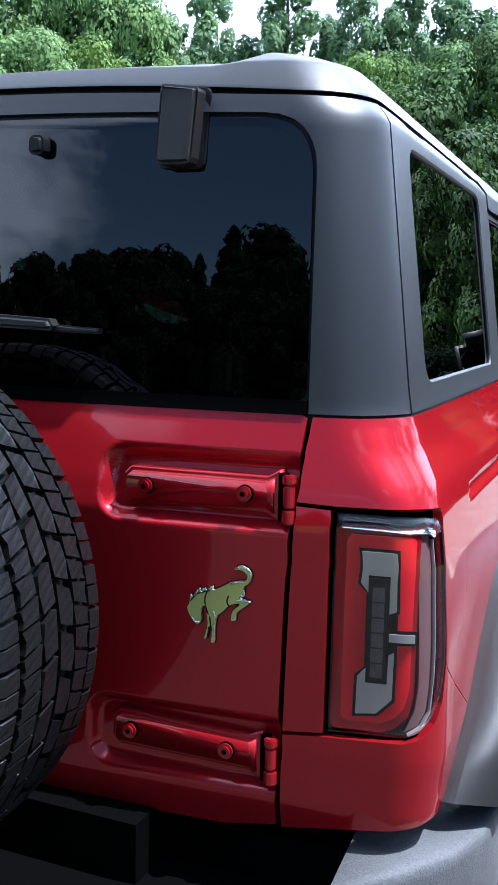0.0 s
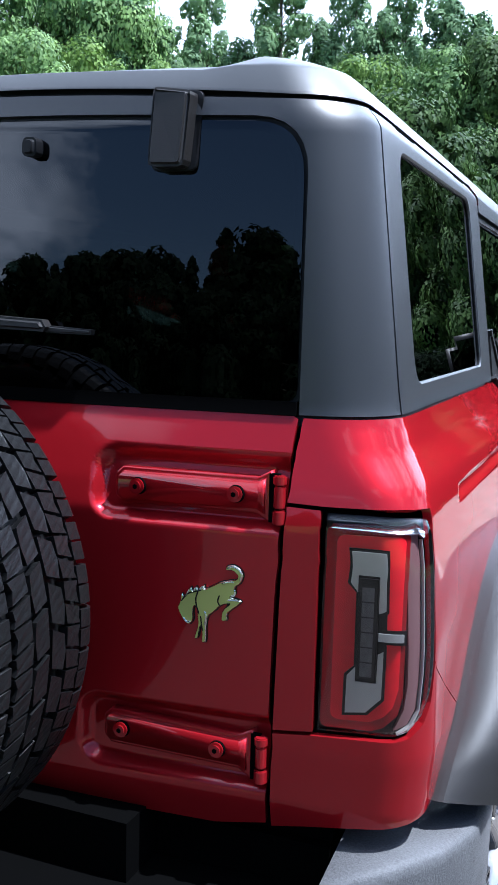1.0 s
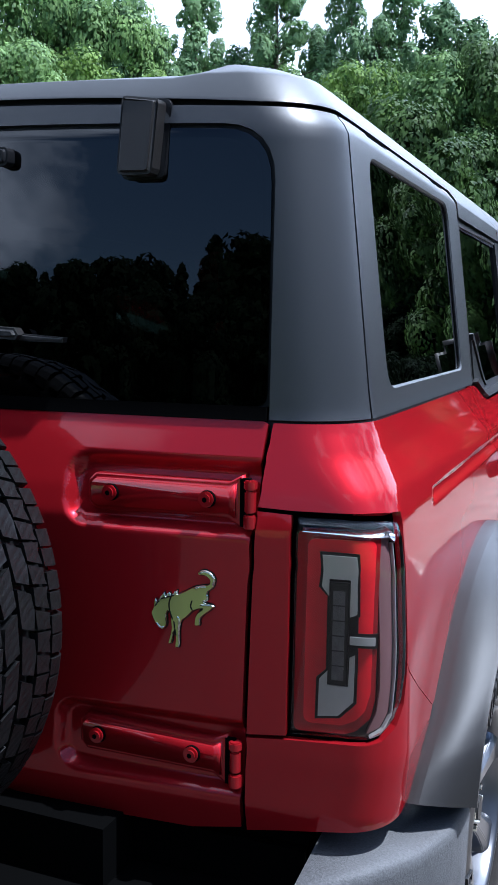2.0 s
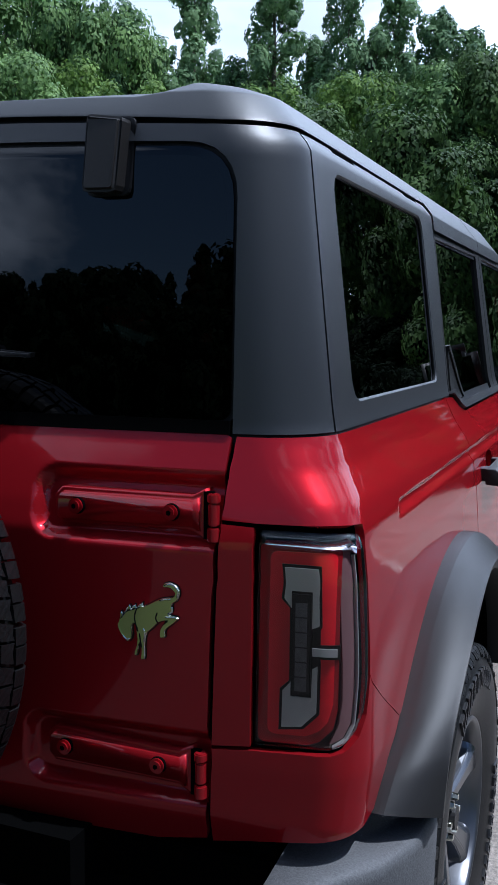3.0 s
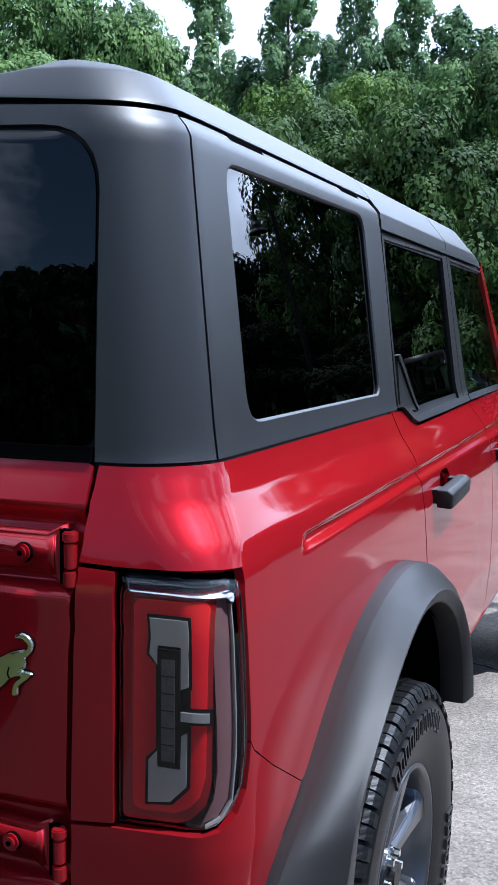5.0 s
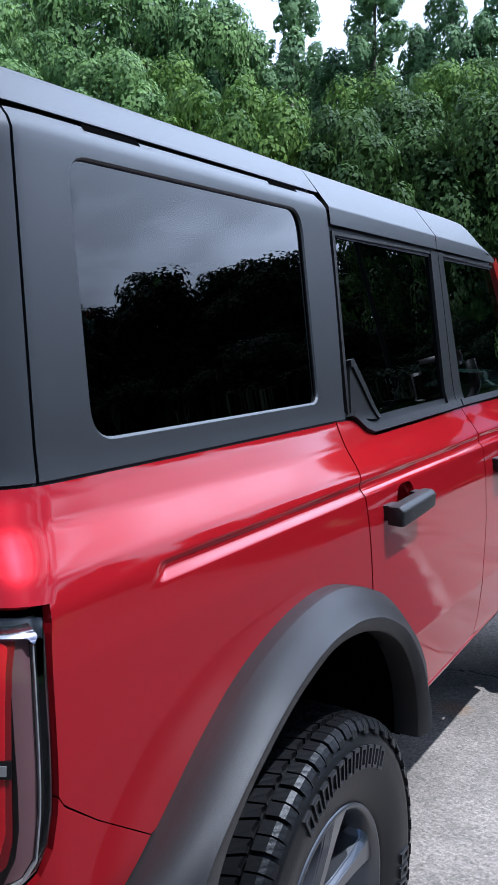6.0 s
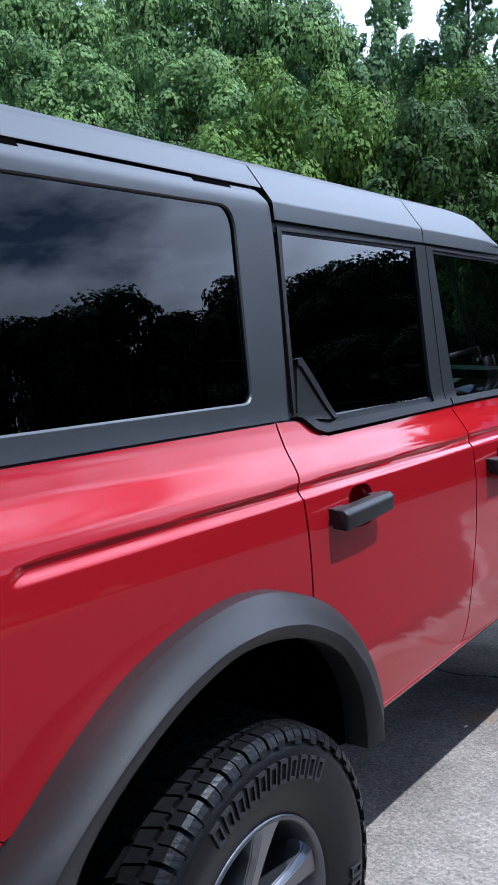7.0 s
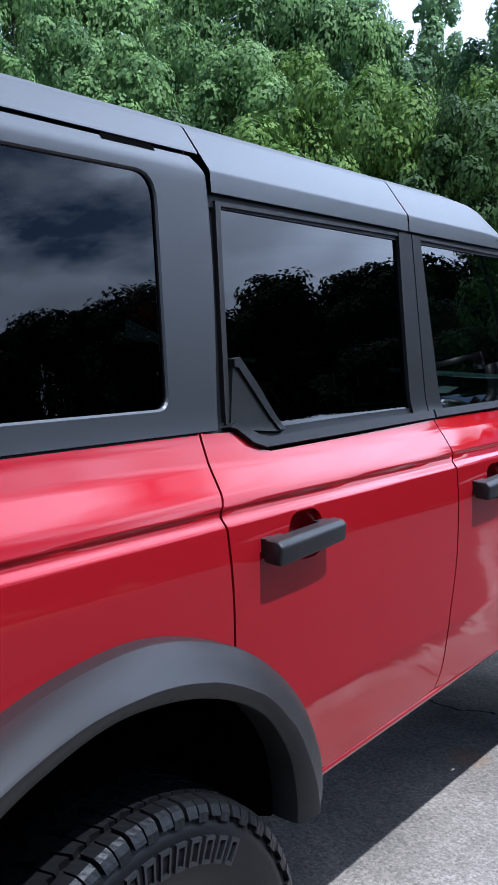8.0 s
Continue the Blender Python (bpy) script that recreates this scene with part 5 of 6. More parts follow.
def rim_parts(wheel):
    bm = bmesh.new()
    prof = [(0.234, 0.106), (0.231, 0.112), (0.224, 0.112), (0.219, 0.104), (0.214, 0.085), (0.208, 0.02), (0.205, -0.10)]
    n, rows = 72, []
    for i in range(n):
        a = i / n * 2 * math.pi
        rows.append([bm.verts.new((x, r * math.cos(a), r * math.sin(a))) for r, x in prof])
    for i in range(n):
        for j in range(len(prof) - 1):
            bm.faces.new((rows[i][j], rows[(i + 1) % n][j], rows[(i + 1) % n][j + 1], rows[i][j + 1]))
    part("rim", bm, GUNMETAL, wheel, "dark grey alloy rim with bright edge", smooth=True)
    for k in range(6):
        a = k / 6 * 2 * math.pi + 0.30
        bm = bmesh.new()
        secs = []
        for r, half, x0, x1 in ((0.050, 0.024, 0.015, 0.070), (0.09, 0.022, 0.015, 0.078), (0.15, 0.026, 0.020, 0.088), (0.195, 0.036, 0.045, 0.095), (0.217, 0.050, 0.070, 0.098)):
            secs.append([bm.verts.new((x, r * math.cos(a) - t * math.sin(a), r * math.sin(a) + t * math.cos(a))) for x, t in ((x1 - 0.010, -half), (x1, -half * 0.6), (x1, half * 0.6), (x1 - 0.010, half), (x0, half * 1.25), (x0, -half * 1.25))])
        for p, q in zip(secs, secs[1:]):
            for i in range(6):
                bm.faces.new((p[i], p[(i + 1) % 6], q[(i + 1) % 6], q[i]))
        bm.faces.new(secs[0])
        bm.faces.new(secs[-1][::-1])
        bmesh.ops.recalc_face_normals(bm, faces=bm.faces)
        bmesh.ops.bevel(bm, geom=bm.edges[:], offset=0.002, segments=2, affect="EDGES")
        part("spoke", bm, GUNMETAL if k % 1 else ALLOY, wheel)
    bm = bmesh.new()
    bmesh.ops.create_cone(bm, cap_ends=True, segments=40, radius1=0.062, radius2=0.056, depth=0.06, matrix=pose(0.05, 0, 0, 0, 90))
    bmesh.ops.bevel(bm, geom=[e for e in bm.edges if len(e.link_faces) == 2 and e.calc_face_angle(0) > 0.8], offset=0.004, segments=2, affect="EDGES")
    part("hub", bm, ALLOY, wheel)
    bm = bmesh.new()
    bmesh.ops.create_cone(bm, cap_ends=True, segments=24, radius1=0.030, radius2=0.027, depth=0.02, matrix=pose(0.085, 0, 0, 0, 90))
    part("hub_cap", bm, FLARE, wheel)
    for k in range(6):
        a = k / 6 * 2 * math.pi
        bm = bmesh.new()
        bmesh.ops.create_cone(bm, cap_ends=True, segments=6, radius1=0.010, radius2=0.008, depth=0.025, matrix=pose(0.080, 0.045 * math.cos(a), 0.045 * math.sin(a), 0, 90))
        part("lug_nut", bm, CHROME, wheel)
    bm = bmesh.new()
    bmesh.ops.create_cone(bm, cap_ends=True, segments=48, radius1=0.165, radius2=0.165, depth=0.025, matrix=pose(-0.01, 0, 0, 0, 90))
    part("brake_disc", bm, GUNMETAL, wheel)


def wheel_at(name, m):
    w = new(name)
    w.parent = car
    w.matrix_local = m
    return w


wheel = wheel_at("wheel", pose(0.825, 0.885, 0.405))
tyre_parts(wheel)
rim_parts(wheel)
copy_thing(wheel, pose(0.825, 0.885 + 2.95, 0.405, 40))
copy_thing(wheel, pose(-0.825, 0.885, 0.405, 0, 0, 180))
copy_thing(wheel, pose(-0.825, 0.885 + 2.95, 0.405, 30, 0, 180))
spare = wheel_at("spare_wheel", pose(0.075, -0.262, 1.070, 0, 0, -90) @ pose(0, 0, 0, 17))
tyre_parts(spare)
bm = bmesh.new()
bmesh.ops.create_cone(bm, cap_ends=True, segments=48, radius1=0.225, radius2=0.225, depth=0.18, matrix=pose(0, 0, 0, 0, 90))
part("rim", bm, GUNMETAL, spare)
bm = bmesh.new()
bmesh.ops.create_cone(bm, cap_ends=True, segments=24, radius1=0.10, radius2=0.08, depth=0.22, matrix=pose(-0.16, 0, 0, 0, 90))
part("carrier", bm, FLARE, spare)


# ---- cabin ----
def soft_box(name, at, size, mat, bev, parent, turn=(0, 0, 0)):
    bm = bmesh.new()
    bmesh.ops.create_cube(bm, size=1, matrix=pose(*at, *turn) @ Matrix.Diagonal((*size, 1)))
    bmesh.ops.bevel(bm, geom=bm.edges[:], offset=bev, segments=3, affect="EDGES")
    return part(name, bm, mat, parent, smooth=False)


for sx in (-0.38, 0.38):
    for y in (1.45, 2.25):
        seat = new("seat")
        seat.parent = car
        tagged(seat, "dark grey upholstered car seat")
        soft_box("cushion", (sx, y + 0.10, 0.95), (0.50, 0.50, 0.16), SEAT, 0.05, seat)
        soft_box("backrest", (sx, y - 0.16, 1.20), (0.50, 0.14, 0.55), SEAT, 0.05, seat, (-12, 0, 0))
        soft_box("headrest", (sx, y - 0.24, 1.56), (0.26, 0.10, 0.18), SEAT, 0.04, seat, (-8, 0, 0))
        for dx in (-0.05, 0.05):
            soft_box("headrest_post", (sx + dx, y - 0.225, 1.46), (0.014, 0.014, 0.12), ALLOY, 0.003, seat)
tagged(soft_box("dashboard", (0, 2.80, 1.285), (1.40, 0.40, 0.23), DASH, 0.05, car), "dashboard behind the windscreen, reflected light put into its pale blue-grey colour")
soft_box("cabin_floor", (0, 1.6, 0.80), (1.50, 2.9, 0.06), DARK, 0.01, car)
bm = bmesh.new()
ring = []
for i in range(32):
    a = i / 32 * 2 * math.pi
    c = Vector((-0.38 + 0.18 * math.cos(a), 2.55, 1.30 + 0.18 * math.sin(a)))
    ring.append([bm.verts.new(c + Vector((0.014 * math.cos(b) * math.cos(a), 0.014 * math.sin(b), 0.014 * math.cos(b) * math.sin(a)))) for b in (0, 1.57, 3.14, 4.71)])
for i in range(32):
    for j in range(4):
        bm.faces.new((ring[i][j], ring[(i + 1) % 32][j], ring[(i + 1) % 32][(j + 1) % 4], ring[i][(j + 1) % 4]))
part("steering_wheel", bm, SEAT, car, smooth=True)

# door mirrors
for sgn in (1, -1):
    bm = bmesh.new()
    bmesh.ops.create_cube(bm, size=1, matrix=pose(sgn * 1.01, 2.90, 1.43) @ Matrix.Diagonal((0.25, 0.12, 0.21, 1)))
    bmesh.ops.bevel(bm, geom=bm.edges[:], offset=0.045, segments=4, affect="EDGES")
    mirror = part("door_mirror", bm, FLARE, car, "black door mirror", smooth=True)
    bm = bmesh.new()
    bmesh.ops.create_cube(bm, size=1, matrix=pose(sgn * 0.86, 2.92, 1.385) @ Matrix.Diagonal((0.14, 0.06, 0.05, 1)))
    bmesh.ops.bevel(bm, geom=bm.edges[:], offset=0.012, segments=2, affect="EDGES")
    part("mirror_arm", bm, FLARE, mirror)
    bm = bmesh.new()
    bmesh.ops.create_cube(bm, size=1, matrix=pose(sgn * 1.01, 2.838, 1.43) @ Matrix.Diagonal((0.205, 0.006, 0.165, 1)))
    bmesh.ops.bevel(bm, geom=[e for e in bm.edges if abs(e.verts[0].co.y - e.verts[1].co.y) > 0.004], offset=0.035, segments=4, affect="EDGES")
    part("mirror_glass", bm, MIRROR, mirror)


# ---- ground ----
def ground_sheet():
    n = 70
    vs, fs = [], []
    for j in range(n + 1):
        for i in range(n + 1):
            a, b = (i / n * 2 - 1), (j / n * 2 - 1)
            x, y = math.copysign(abs(a) ** 3, a) * 400, math.copysign(abs(b) ** 3, b) * 400
            d = max(0.0, math.hypot(x, y) - 16)
            vs.append((x, y, 0.0 if d == 0 else 0.035 * min(d, 30) + 0.05 * noise.noise((x * 0.2, y * 0.2, 0))))
    for j in range(n):
        for i in range(n):
            k = j * (n + 1) + i
            fs.append((k, k + 1, k + n + 2, k + n + 1))
    ob = link_mesh("ground", vs, fs, GRASS)
    return tagged(ob, "mown green grass round the parking area", "ground", kind="structure")


ground_sheet()


def edge_x(y):
    return 1.62 + min(2.2, max(0.0, y - 4.2) * 0.45) + 0.05 * noise.noise((0.0, y * 0.9, 3.0)) + 0.04 * noise.noise((0.0, y * 4.0, 7.0))


# asphalt: it ends behind the car, follows a ragged edge beside it and widens ahead
ys = np.linspace(-0.30, 13.5, 300)
vs, fs = [], []
for i, y in enumerate(ys):
    e = edge_x(y)
    e -= 1.2 * max(0.0, 0.25 - y) ** 2
    for x, z in ((-13, 0.006), (-4, 0.010), (0.6, 0.010), (e - 0.02, 0.010), (e, -0.03)):
        back = 0.08 * noise.noise((x * 0.7, 2.0, 5.0)) if i == 0 else 0.0
        vs.append((x, float(y) + back, z if i else -0.02))
for i in range(len(ys) - 1):
    for j in range(4):
        a = i * 5 + j
        fs.append((a, a + 1, a + 6, a + 5))
tagged(link_mesh("road", vs, fs, ASPHALT), "worn grey asphalt of the parking area, cracked", "road", kind="structure")

# older, darker asphalt beyond the broken edge
vs, fs = [], []
ys = np.linspace(-0.30, 13.5, 70)
for y in ys:
    for x in np.linspace(0.0, 1.0, 8):
        vs.append((edge_x(y) - 0.10 + x * (5.0 + 0.3 * noise.noise((x * 3, y * 0.6, 1.0))), float(y), 0.005))
fs = [(a, a + 1, a + 9, a + 8) for a in (i * 8 + j for i in range(len(ys) - 1) for j in range(7))]
tagged(link_mesh("road_shoulder", vs, fs, OLD_ASPHALT), "older dark asphalt beside the parking area", "road", kind="structure")
vs = [(x, y, 0.006) for y in np.linspace(-7.5, -0.20, 12) for x in np.linspace(-8, 8, 24)]
vs = [(x + 0.25 * noise.noise((x, y, 2.0)), y + (0.12 * noise.noise((x * 1.3, y, 8.0)) if y < -0.5 else 0.0), z) for x, y, z in vs]
fs = [(a, a + 1, a + 25, a + 24) for a in (i * 24 + j for i in range(11) for j in range(23))]
tagged(link_mesh("driveway", vs, fs, EARTH), "dark packed earth behind the parking area", "driveway", kind="structure")

# a thin line of pale gravel and broken edge
rnd = random.Random(8)
vs, fs = [], []
for i in range(5200):
    y = rnd.uniform(2.2, 9)
    if noise.noise((0.0, y * 1.7, 9.0)) < -0.15:
        continue
    x = edge_x(y) - 0.03 + rnd.gauss(0, 0.022) + 0.03 * noise.noise((1.0, y * 2.2, 4.0))
    r = rnd.uniform(0.004, 0.013)
    k = len(vs)
    for j in range(4):
        a = j * 1.57 + rnd.uniform(-0.4, 0.4)
        vs.append((x + r * math.cos(a), y + r * math.sin(a), 0.009))
    vs.append((x + rnd.uniform(-0.3, 0.3) * r, y + rnd.uniform(-0.3, 0.3) * r, 0.012 + r * 0.7))
    fs.extend([(k + j, k + (j + 1) % 4, k + 4) for j in range(4)])
tagged(link_mesh("gravel", vs, fs, GRAVEL, smooth=False), "loose pale gravel strewn in a thin line on the asphalt", "gravel", kind="stuff")


# cracks: narrow dark grooves lying in the asphalt
def crack(points, w, seed):
    rnd = random.Random(seed)
    p = spline(points, 14)
    vs, fs = [], []
    for i, (x, y) in enumerate(p):
        x, y = x + rnd.gauss(0, 0.006), y + rnd.gauss(0, 0.006)
        ww = w * rnd.uniform(0.5, 1.3) * (0.2 if i in (0, len(p) - 1) else 1)
        vs += [(x - ww * 0.4, y - ww, 0.0115), (x + ww * 0.4, y + ww, 0.0115)]
    for i in range(len(p) - 1):
        fs.append((2 * i, 2 * i + 1, 2 * i + 3, 2 * i + 2))
    return tagged(link_mesh("crack", vs, fs, TAR), "dark crack in the asphalt", "crack", "cracks in the asphalt", kind="structure")


crack([(-0.6, 3.9), (-0.1, 3.55), (0.20, 3.45), (0.45, 3.52), (0.9, 3.40), (1.6, 3.5), (2.2, 3.42)], 0.008, 1)
crack([(1.10, 2.30), (1.22, 2.62), (1.12, 2.95)], 0.003, 2)


# ---- trees ----
def leaf_mesh(name, lobes, count, size, seed, mat):
    """Many small bent leaves near the skins of a crown's lobes."""
    rs = np.random.RandomState(seed)
    weights = np.array([l[3] * l[4] for l in lobes])
    pick = rs.choice(len(lobes), count, p=weights / weights.sum())
    L = np.array(lobes)[pick]
    d = rs.normal(size=(count, 3))
    d /= np.linalg.norm(d, axis=1)[:, None]
    # clumps: pull the directions together in bunches
    bunch = rs.normal(size=(len(lobes) * 14, 3))
    bunch /= np.linalg.norm(bunch, axis=1)[:, None]
    b = bunch[pick * 14 + rs.randint(0, 14, count)]
    d = d * 0.7 + b
    d /= np.linalg.norm(d, axis=1)[:, None]
    rad = 0.72 + 0.38 * rs.beta(2.0, 2.2, count)
    c = L[:, :3] + d * rad[:, None] * np.stack([L[:, 3], L[:, 3], L[:, 4]], axis=1)
    n = d * 1.5 + rs.normal(scale=0.30, size=(count, 3)) + np.array((0, 0, 0.2))
    n /= np.linalg.norm(n, axis=1)[:, None]
    u = np.cross(n, rs.normal(size=(count, 3)))
    u /= np.linalg.norm(u, axis=1)[:, None]
    v = np.cross(n, u)
    s = size * rs.uniform(0.6, 1.3, count)[:, None]
    P = np.stack([c - u * s * 1.0, c + v * s * 0.9 + u * s * 0.45, c - v * s * 0.85 + u * s * 0.6], axis=1).reshape(-1, 3)
    me = bpy.data.meshes.new(name)
    me.vertices.add(count * 3)
    me.vertices.foreach_set("co", P.ravel())
    me.loops.add(count * 3)
    me.loops.foreach_set("vertex_index", np.arange(count * 3))
    me.polygons.add(count)
    me.polygons.foreach_set("loop_start", np.arange(count) * 3)
    me.polygons.foreach_set("loop_total", np.full(count, 3))
    me.update(calc_edges=True)
    me.materials.append(mat)
    return me


def limb(bm, p, q, r0, r1, n=7):
    p, q = Vector(p), Vector(q)
    side = (q - p).orthogonal().normalized()
    up = (q - p).normalized().cross(side)
    a = [bm.verts.new(p + (side * math.cos(t) + up * math.sin(t)) * r0) for t in [k / n * 2 * math.pi for k in range(n)]]
    b = [bm.verts.new(q + (side * math.cos(t) + up * math.sin(t)) * r1) for t in [k / n * 2 * math.pi for k in range(n)]]
    for k in range(n):
        bm.faces.new((a[k], a[(k + 1) % n], b[(k + 1) % n], b[k]))


def make_tree(name, height, width, kind, leaves, size, seed, mat, label, category="tree"):
    rnd = random.Random(seed)
    tree = empty(name, label, category, "trees round the parking area", (0, 0, -200))
    lobes, bm = [], bmesh.new()
    base = {"column": 0.16, "round": 0.20, "bush": 0.02, "conifer": 0.08}[kind]
    top = Vector((rnd.uniform(-0.2, 0.2), rnd.uniform(-0.2, 0.2), height * 0.94))
    trunk_r = height * 0.012 + 0.04
    pts = [Vector((0, 0, -0.3)), Vector((rnd.uniform(-.1, .1), rnd.uniform(-.1, .1), height * 0.35)), Vector((rnd.uniform(-.25, .25), rnd.uniform(-.25, .25), height * 0.7)), top]
    for i in range(3):
        limb(bm, pts[i], pts[i + 1], trunk_r * (1 - i * 0.3), trunk_r * (1 - (i + 1) * 0.3))
    k = {"column": 60, "round": 58, "bush": 44, "conifer": 60}[kind]
    for i in range(k):
        h = base + (1 - base) * (i + rnd.random() * 0.8) / k
        if kind == "column":
            w = width * 0.5 * (math.sin(math.pi * min(1, 0.26 + h * 0.72)) ** 0.70) * rnd.uniform(0.20, 1.0)
            rr = width * rnd.uniform(0.09, 0.20) * (1.10 - 0.45 * h)
        elif kind == "conifer":
            w = width * 0.5 * (1.02 - h) * rnd.uniform(0.6, 1.0)
            rr = width * rnd.uniform(0.10, 0.16) * (1.35 - h)
        else:
            w = width * 0.5 * (max(0.05, math.sin(math.pi * min(0.97, 0.22 + h * 0.74))) ** 0.7) * rnd.uniform(0.35, 0.95)
            rr = width * rnd.uniform(0.08, 0.19)
        a = i * 2.4 + rnd.uniform(-0.5, 0.5)
        c = Vector((w * math.cos(a), w * math.sin(a), h * height * 0.95))
        lobes.append((c.x, c.y, c.z, rr, rr * (rnd.uniform(0.9, 1.4) if kind == "column" else rnd.uniform(0.6, 0.95))))
        t = max(0.05, h - 0.10)
        j = min(2, int(t * 3))
        root = pts[j].lerp(pts[j + 1], t * 3 - j) if t < 0.97 else top
        limb(bm, root, c, trunk_r * 0.35 * (1.1 - h), 0.012, 5)
    part("trunk", bm, BARK, tree, smooth=True)
    crown_ob = new("crown", leaf_mesh(name + "_crown", lobes, leaves, size, seed, mat))
    crown_ob.parent = tree
    return tree


T_COL = [make_tree("tree", 11.0, 3.4, "column", 29000, 0.068, 11 + i, LEAF5, "tall slender green tree behind the parking area") for i in range(3)]
T_RND = [make_tree("tree", 9.0, 6.0, "round", 30000, 0.080, 31 + i, LEAF, "broad leafy green tree behind the parking area") for i in range(3)]
T_BRT = [make_tree("tree", 9.0, 6.0, "round", 30000, 0.078, 41, LEAF2, "broad yellowish green tree behind the parking area")]
T_BSH = [make_tree("shrub", 5.2, 4.8, "bush", 28000, 0.066, 51 + i, LEAF2, "dense bright green shrub at the edge of the grass", "shrub") for i in range(2)]
T_DRK = [make_tree("tree", 9.0, 6.0, "round", 30000, 0.080, 131 + i, LEAF4, "broad green tree behind the parking area, leaves coloured as in shade") for i in range(2)]
T_DBS = [make_tree("shrub", 5.2, 4.8, "bush", 28000, 0.066, 151, LEAF4, "dense green shrub at the edge of the grass, leaves coloured as in shade", "shrub")]
T_FAR = [make_tree("tree", 12.0, 7.6, "conifer", 9000, 0.25, 71 + i, LEAF3, "tall conifer far across the open ground, colour darkened for its mirror image") for i in range(2)]
T_SID = [make_tree("tree", 10.0, 7.0, "round", 22000, 0.13, 91 + i, LEAF3, "leafy tree across the open ground, colour darkened for its mirror image") for i in range(2)]
T_FRD = [make_tree("tree", 10.0, 7.0, "round", 9000, 0.25, 81 + i, LEAF3, "leafy tree far across the open ground, colour darkened for its mirror image") for i in range(2)]


def rise(x, y):
    return 0.035 * min(max(0.0, math.hypot(x, y) - 16), 30)


def plant(templates, az, dist, scale, rnd, wide=1.0):
    x, y = 1.3 + dist * math.sin(radians(az)), -1.0 + dist * math.cos(radians(az))
    ob = copy_thing(rnd.choice(templates), pose(x, y, rise(x, y) - 0.1, 0, 0, rnd.uniform(0, 360)))
    ob.scale = (scale * wide * rnd.uniform(0.92, 1.08), scale * wide * rnd.uniform(0.92, 1.08), scale)
    return ob


def plant_to(templates, full, az, dist, top, rnd, width):
    """A tree whose tip, at 32 m, would stand at the height top; its crown is about width metres across."""
    height = 1.55 + (top - 1.55) * dist / 32 - 0.035 * max(0.0, dist - 16)
    scale = height / full[0]
    return plant(templates, az, dist, scale, rnd, width / (full[1] * scale))


COLUMN, BROAD, LOW = (11.0, 3.4), (9.0, 6.0), (5.2, 4.8)
rnd = random.Random(21)
# woods seen beyond the car, azimuth from straight ahead, negative to the left: the skyline from left to right
for az, top in ((-52.5, 11.9), (-49, 12.1), (-45.8, 12.3), (-43.2, 12.0), (-40.2, 12.6), (-37.6, 12.5), (-35.0, 12.4), (-32.6, 12.0), (-30.4, 11.6)):
    plant_to(T_RND, BROAD, az, rnd.uniform(31, 34), top, rnd, 4.6)
for az, top, width in ((-33.2, 12.0, 2.6), (-31.6, 11.6, 2.4), (-30.1, 11.9, 2.2), (-28.7, 10.9, 2.2), (-26.4, 13.4, 2.7), (-24.1, 10.4, 2.2), (-21.7, 13.5, 2.8), (-19.5, 11.1, 2.0),
                       (-17.8, 13.2, 2.4), (-16.3, 11.2, 2.0), (-15.0, 12.6, 2.3), (-12.9, 11.8, 2.5), (-11.2, 11.2, 2.6), (-8.6, 11.0, 2.8), (-5.5, 10.6, 2.8), (-1.5, 10.3, 3.0), (3.0, 10.5, 3.2)):
    plant_to(T_COL, COLUMN, az, rnd.uniform(31, 34), top, rnd, width * 1.25)
for i in range(6):
    plant_to(T_RND, BROAD, -29.0 + i * 3.6 + rnd.uniform(-0.4, 0.4), rnd.uniform(37, 40), rnd.uniform(9.7, 10.3), rnd, 4.4)
# the trees before them; the T_DRK ones have shade put into their leaf colour
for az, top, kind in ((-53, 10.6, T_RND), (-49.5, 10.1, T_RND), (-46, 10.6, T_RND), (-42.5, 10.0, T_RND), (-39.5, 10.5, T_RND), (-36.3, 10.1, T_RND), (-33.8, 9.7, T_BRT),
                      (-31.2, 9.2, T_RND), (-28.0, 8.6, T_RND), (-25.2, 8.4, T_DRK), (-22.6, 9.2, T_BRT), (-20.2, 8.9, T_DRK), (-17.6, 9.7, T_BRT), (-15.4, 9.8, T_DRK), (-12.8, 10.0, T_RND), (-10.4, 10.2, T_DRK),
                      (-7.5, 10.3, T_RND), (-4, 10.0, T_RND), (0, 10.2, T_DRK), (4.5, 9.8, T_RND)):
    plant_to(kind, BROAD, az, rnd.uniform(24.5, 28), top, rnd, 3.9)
# shrubs at the edge of the grass; T_DBS ones are coloured as if shaded
for i in range(20):
    az = -53 + i * 3.0 + rnd.uniform(-0.8, 0.8)
    bright = -35.5 < az < -25.5
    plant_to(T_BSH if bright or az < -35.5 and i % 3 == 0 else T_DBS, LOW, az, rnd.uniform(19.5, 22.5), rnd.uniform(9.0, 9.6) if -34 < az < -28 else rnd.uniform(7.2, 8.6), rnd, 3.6)
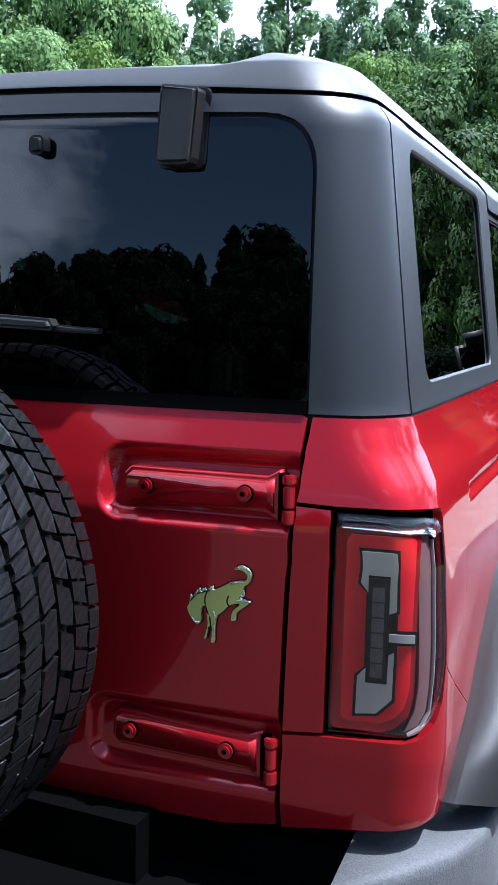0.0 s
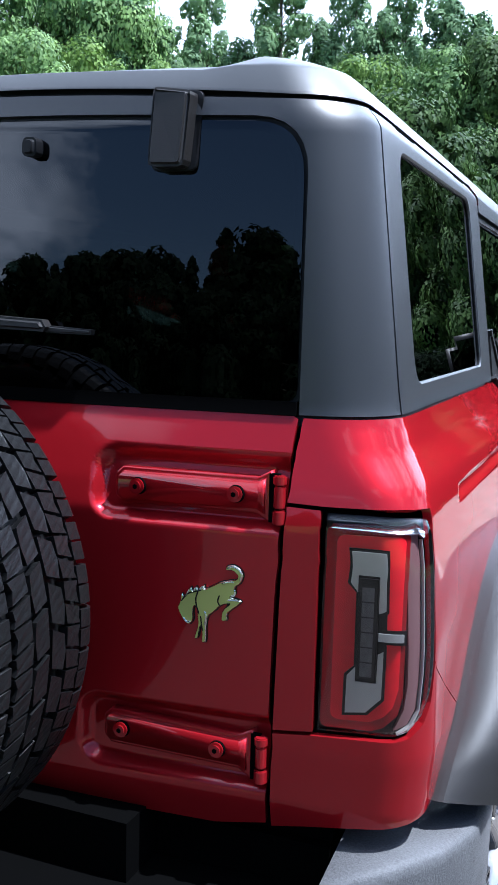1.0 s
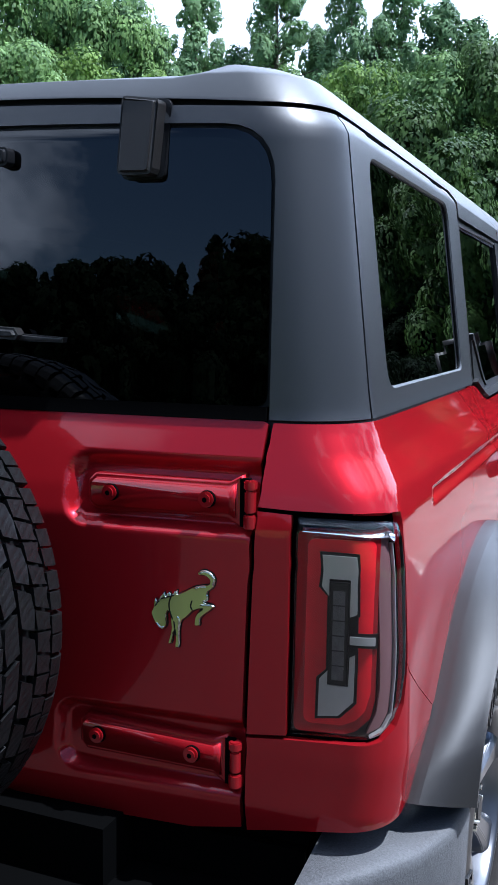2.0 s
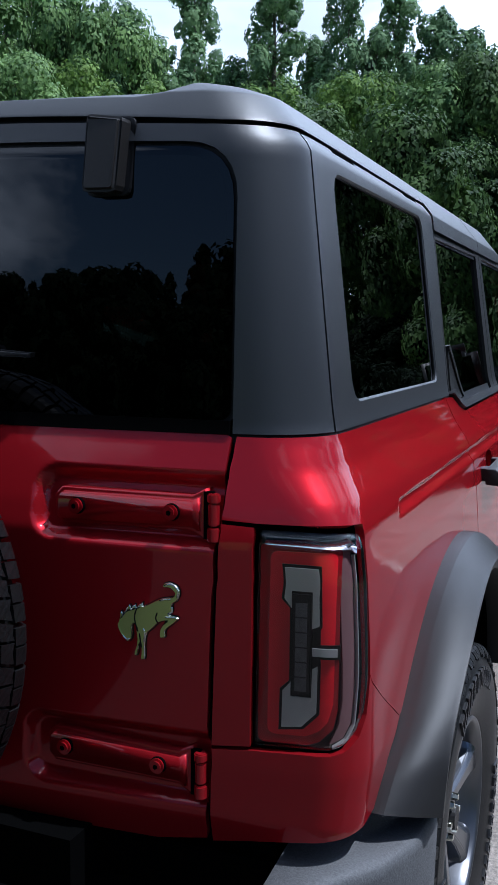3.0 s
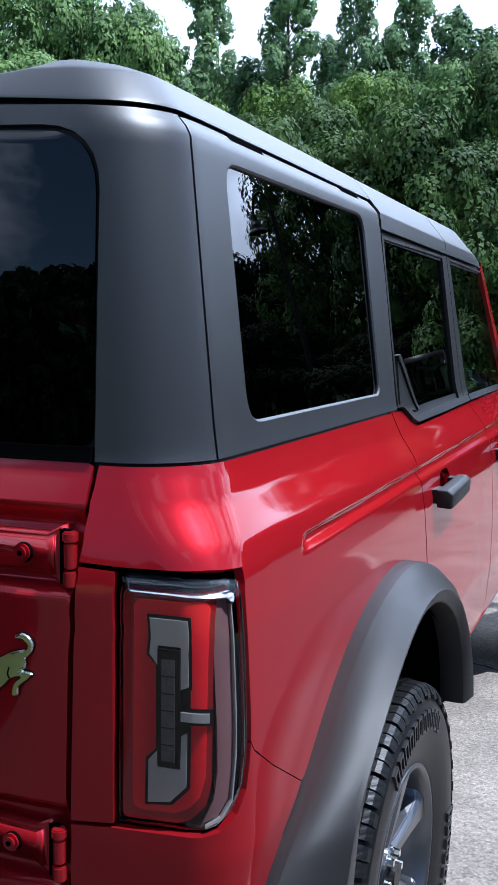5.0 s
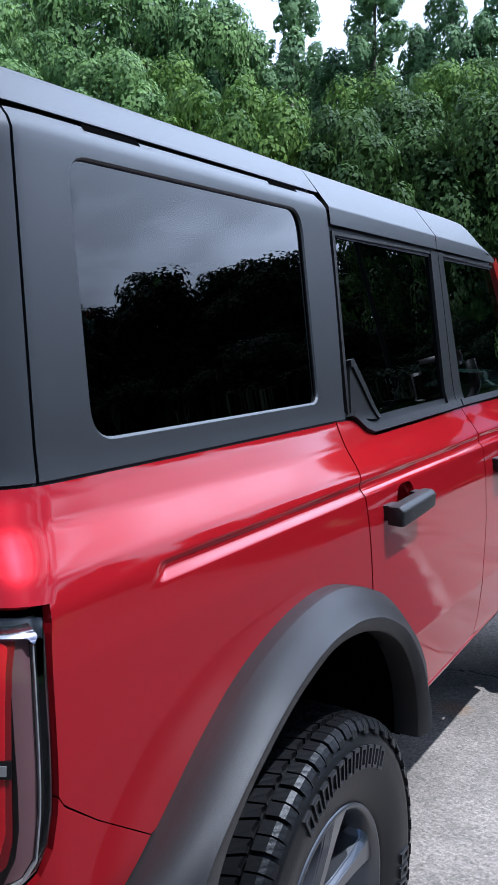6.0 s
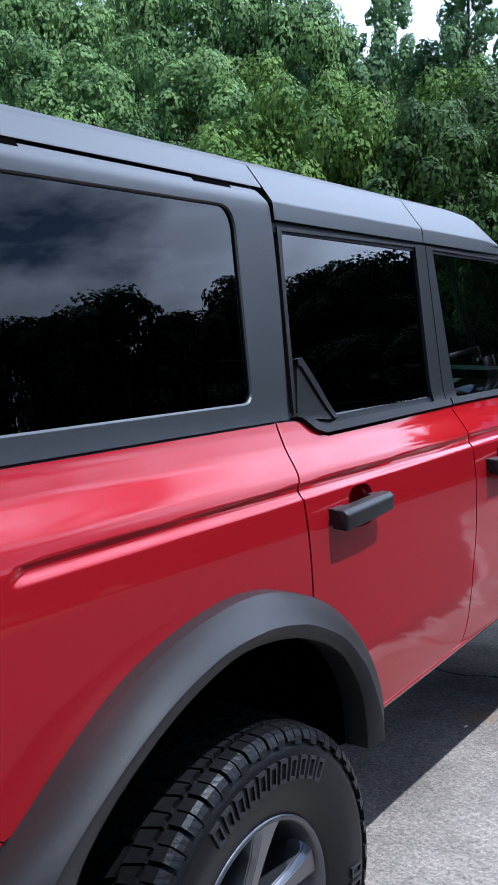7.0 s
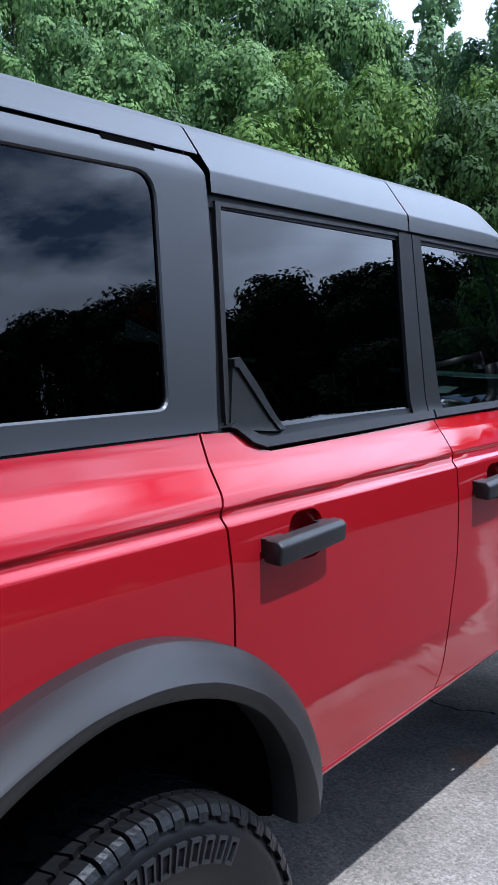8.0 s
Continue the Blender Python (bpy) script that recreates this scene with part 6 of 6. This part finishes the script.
# to the side and behind
low = random.Random(5)
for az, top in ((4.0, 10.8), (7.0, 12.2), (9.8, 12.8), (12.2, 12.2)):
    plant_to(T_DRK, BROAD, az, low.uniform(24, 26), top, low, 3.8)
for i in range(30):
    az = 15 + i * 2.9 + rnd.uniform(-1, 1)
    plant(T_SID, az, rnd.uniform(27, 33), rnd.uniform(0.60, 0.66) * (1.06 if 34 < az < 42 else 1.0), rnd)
# two low rows, unseen, added to hide bright ground in the window reflections
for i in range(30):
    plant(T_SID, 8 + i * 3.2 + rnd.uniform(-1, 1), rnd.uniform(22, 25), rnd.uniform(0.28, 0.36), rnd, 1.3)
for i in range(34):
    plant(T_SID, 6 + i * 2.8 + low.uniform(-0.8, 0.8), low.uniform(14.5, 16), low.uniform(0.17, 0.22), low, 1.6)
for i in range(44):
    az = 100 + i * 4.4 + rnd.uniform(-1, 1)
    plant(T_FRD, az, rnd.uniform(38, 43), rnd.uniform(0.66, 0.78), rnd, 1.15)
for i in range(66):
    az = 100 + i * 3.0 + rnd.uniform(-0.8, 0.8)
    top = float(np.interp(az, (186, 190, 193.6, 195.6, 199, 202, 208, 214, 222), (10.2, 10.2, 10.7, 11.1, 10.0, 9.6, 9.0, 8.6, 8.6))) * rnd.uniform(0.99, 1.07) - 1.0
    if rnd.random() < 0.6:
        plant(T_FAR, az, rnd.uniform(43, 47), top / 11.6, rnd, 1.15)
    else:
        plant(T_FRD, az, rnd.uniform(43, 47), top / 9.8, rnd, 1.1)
for tpl in T_COL + T_RND + T_BRT + T_BSH + T_DRK + T_DBS + T_FAR + T_FRD + T_SID:
    for o in list(tpl.children) + [tpl]:
        bpy.data.objects.remove(o)


# lamp post beside the drive
def lamp_post(x, y, top):
    post = empty("lamp_post", "tall black lamp post with a gooseneck and a bell shade", "lamp post", at=(x, y, 0.2))
    bm = bmesh.new()
    limb(bm, (0, 0, -0.3), (0, 0, 0.8), 0.10, 0.08, 16)
    limb(bm, (0, 0, 0.8), (0, 0, top), 0.065, 0.045, 16)
    part("pole", bm, BLACK, post, smooth=True)
    bm = bmesh.new()
    arc = [(0.22 - 0.22 * math.cos(t), top + 0.45 * math.sin(t)) for t in np.linspace(0, math.pi, 14)]
    for (a, b), (c, d) in zip(arc, arc[1:]):
        limb(bm, (a, 0, b), (c, 0, d), 0.028, 0.028, 10)
    part("arm", bm, BLACK, post, smooth=True)
    bm = bmesh.new()
    prof = [(0.05, 0.02), (0.07, -0.10), (0.12, -0.17), (0.14, -0.26), (0.22, -0.32), (0.23, -0.35)]
    for (r0, z0), (r1, z1) in zip(prof, prof[1:]):
        limb(bm, (0.44, 0, top + z0), (0.44, 0, top + z1), r0, r1, 24)
    part("shade", bm, BLACK, post, smooth=True)


lamp_post(6.3, 19.0, 5.55)
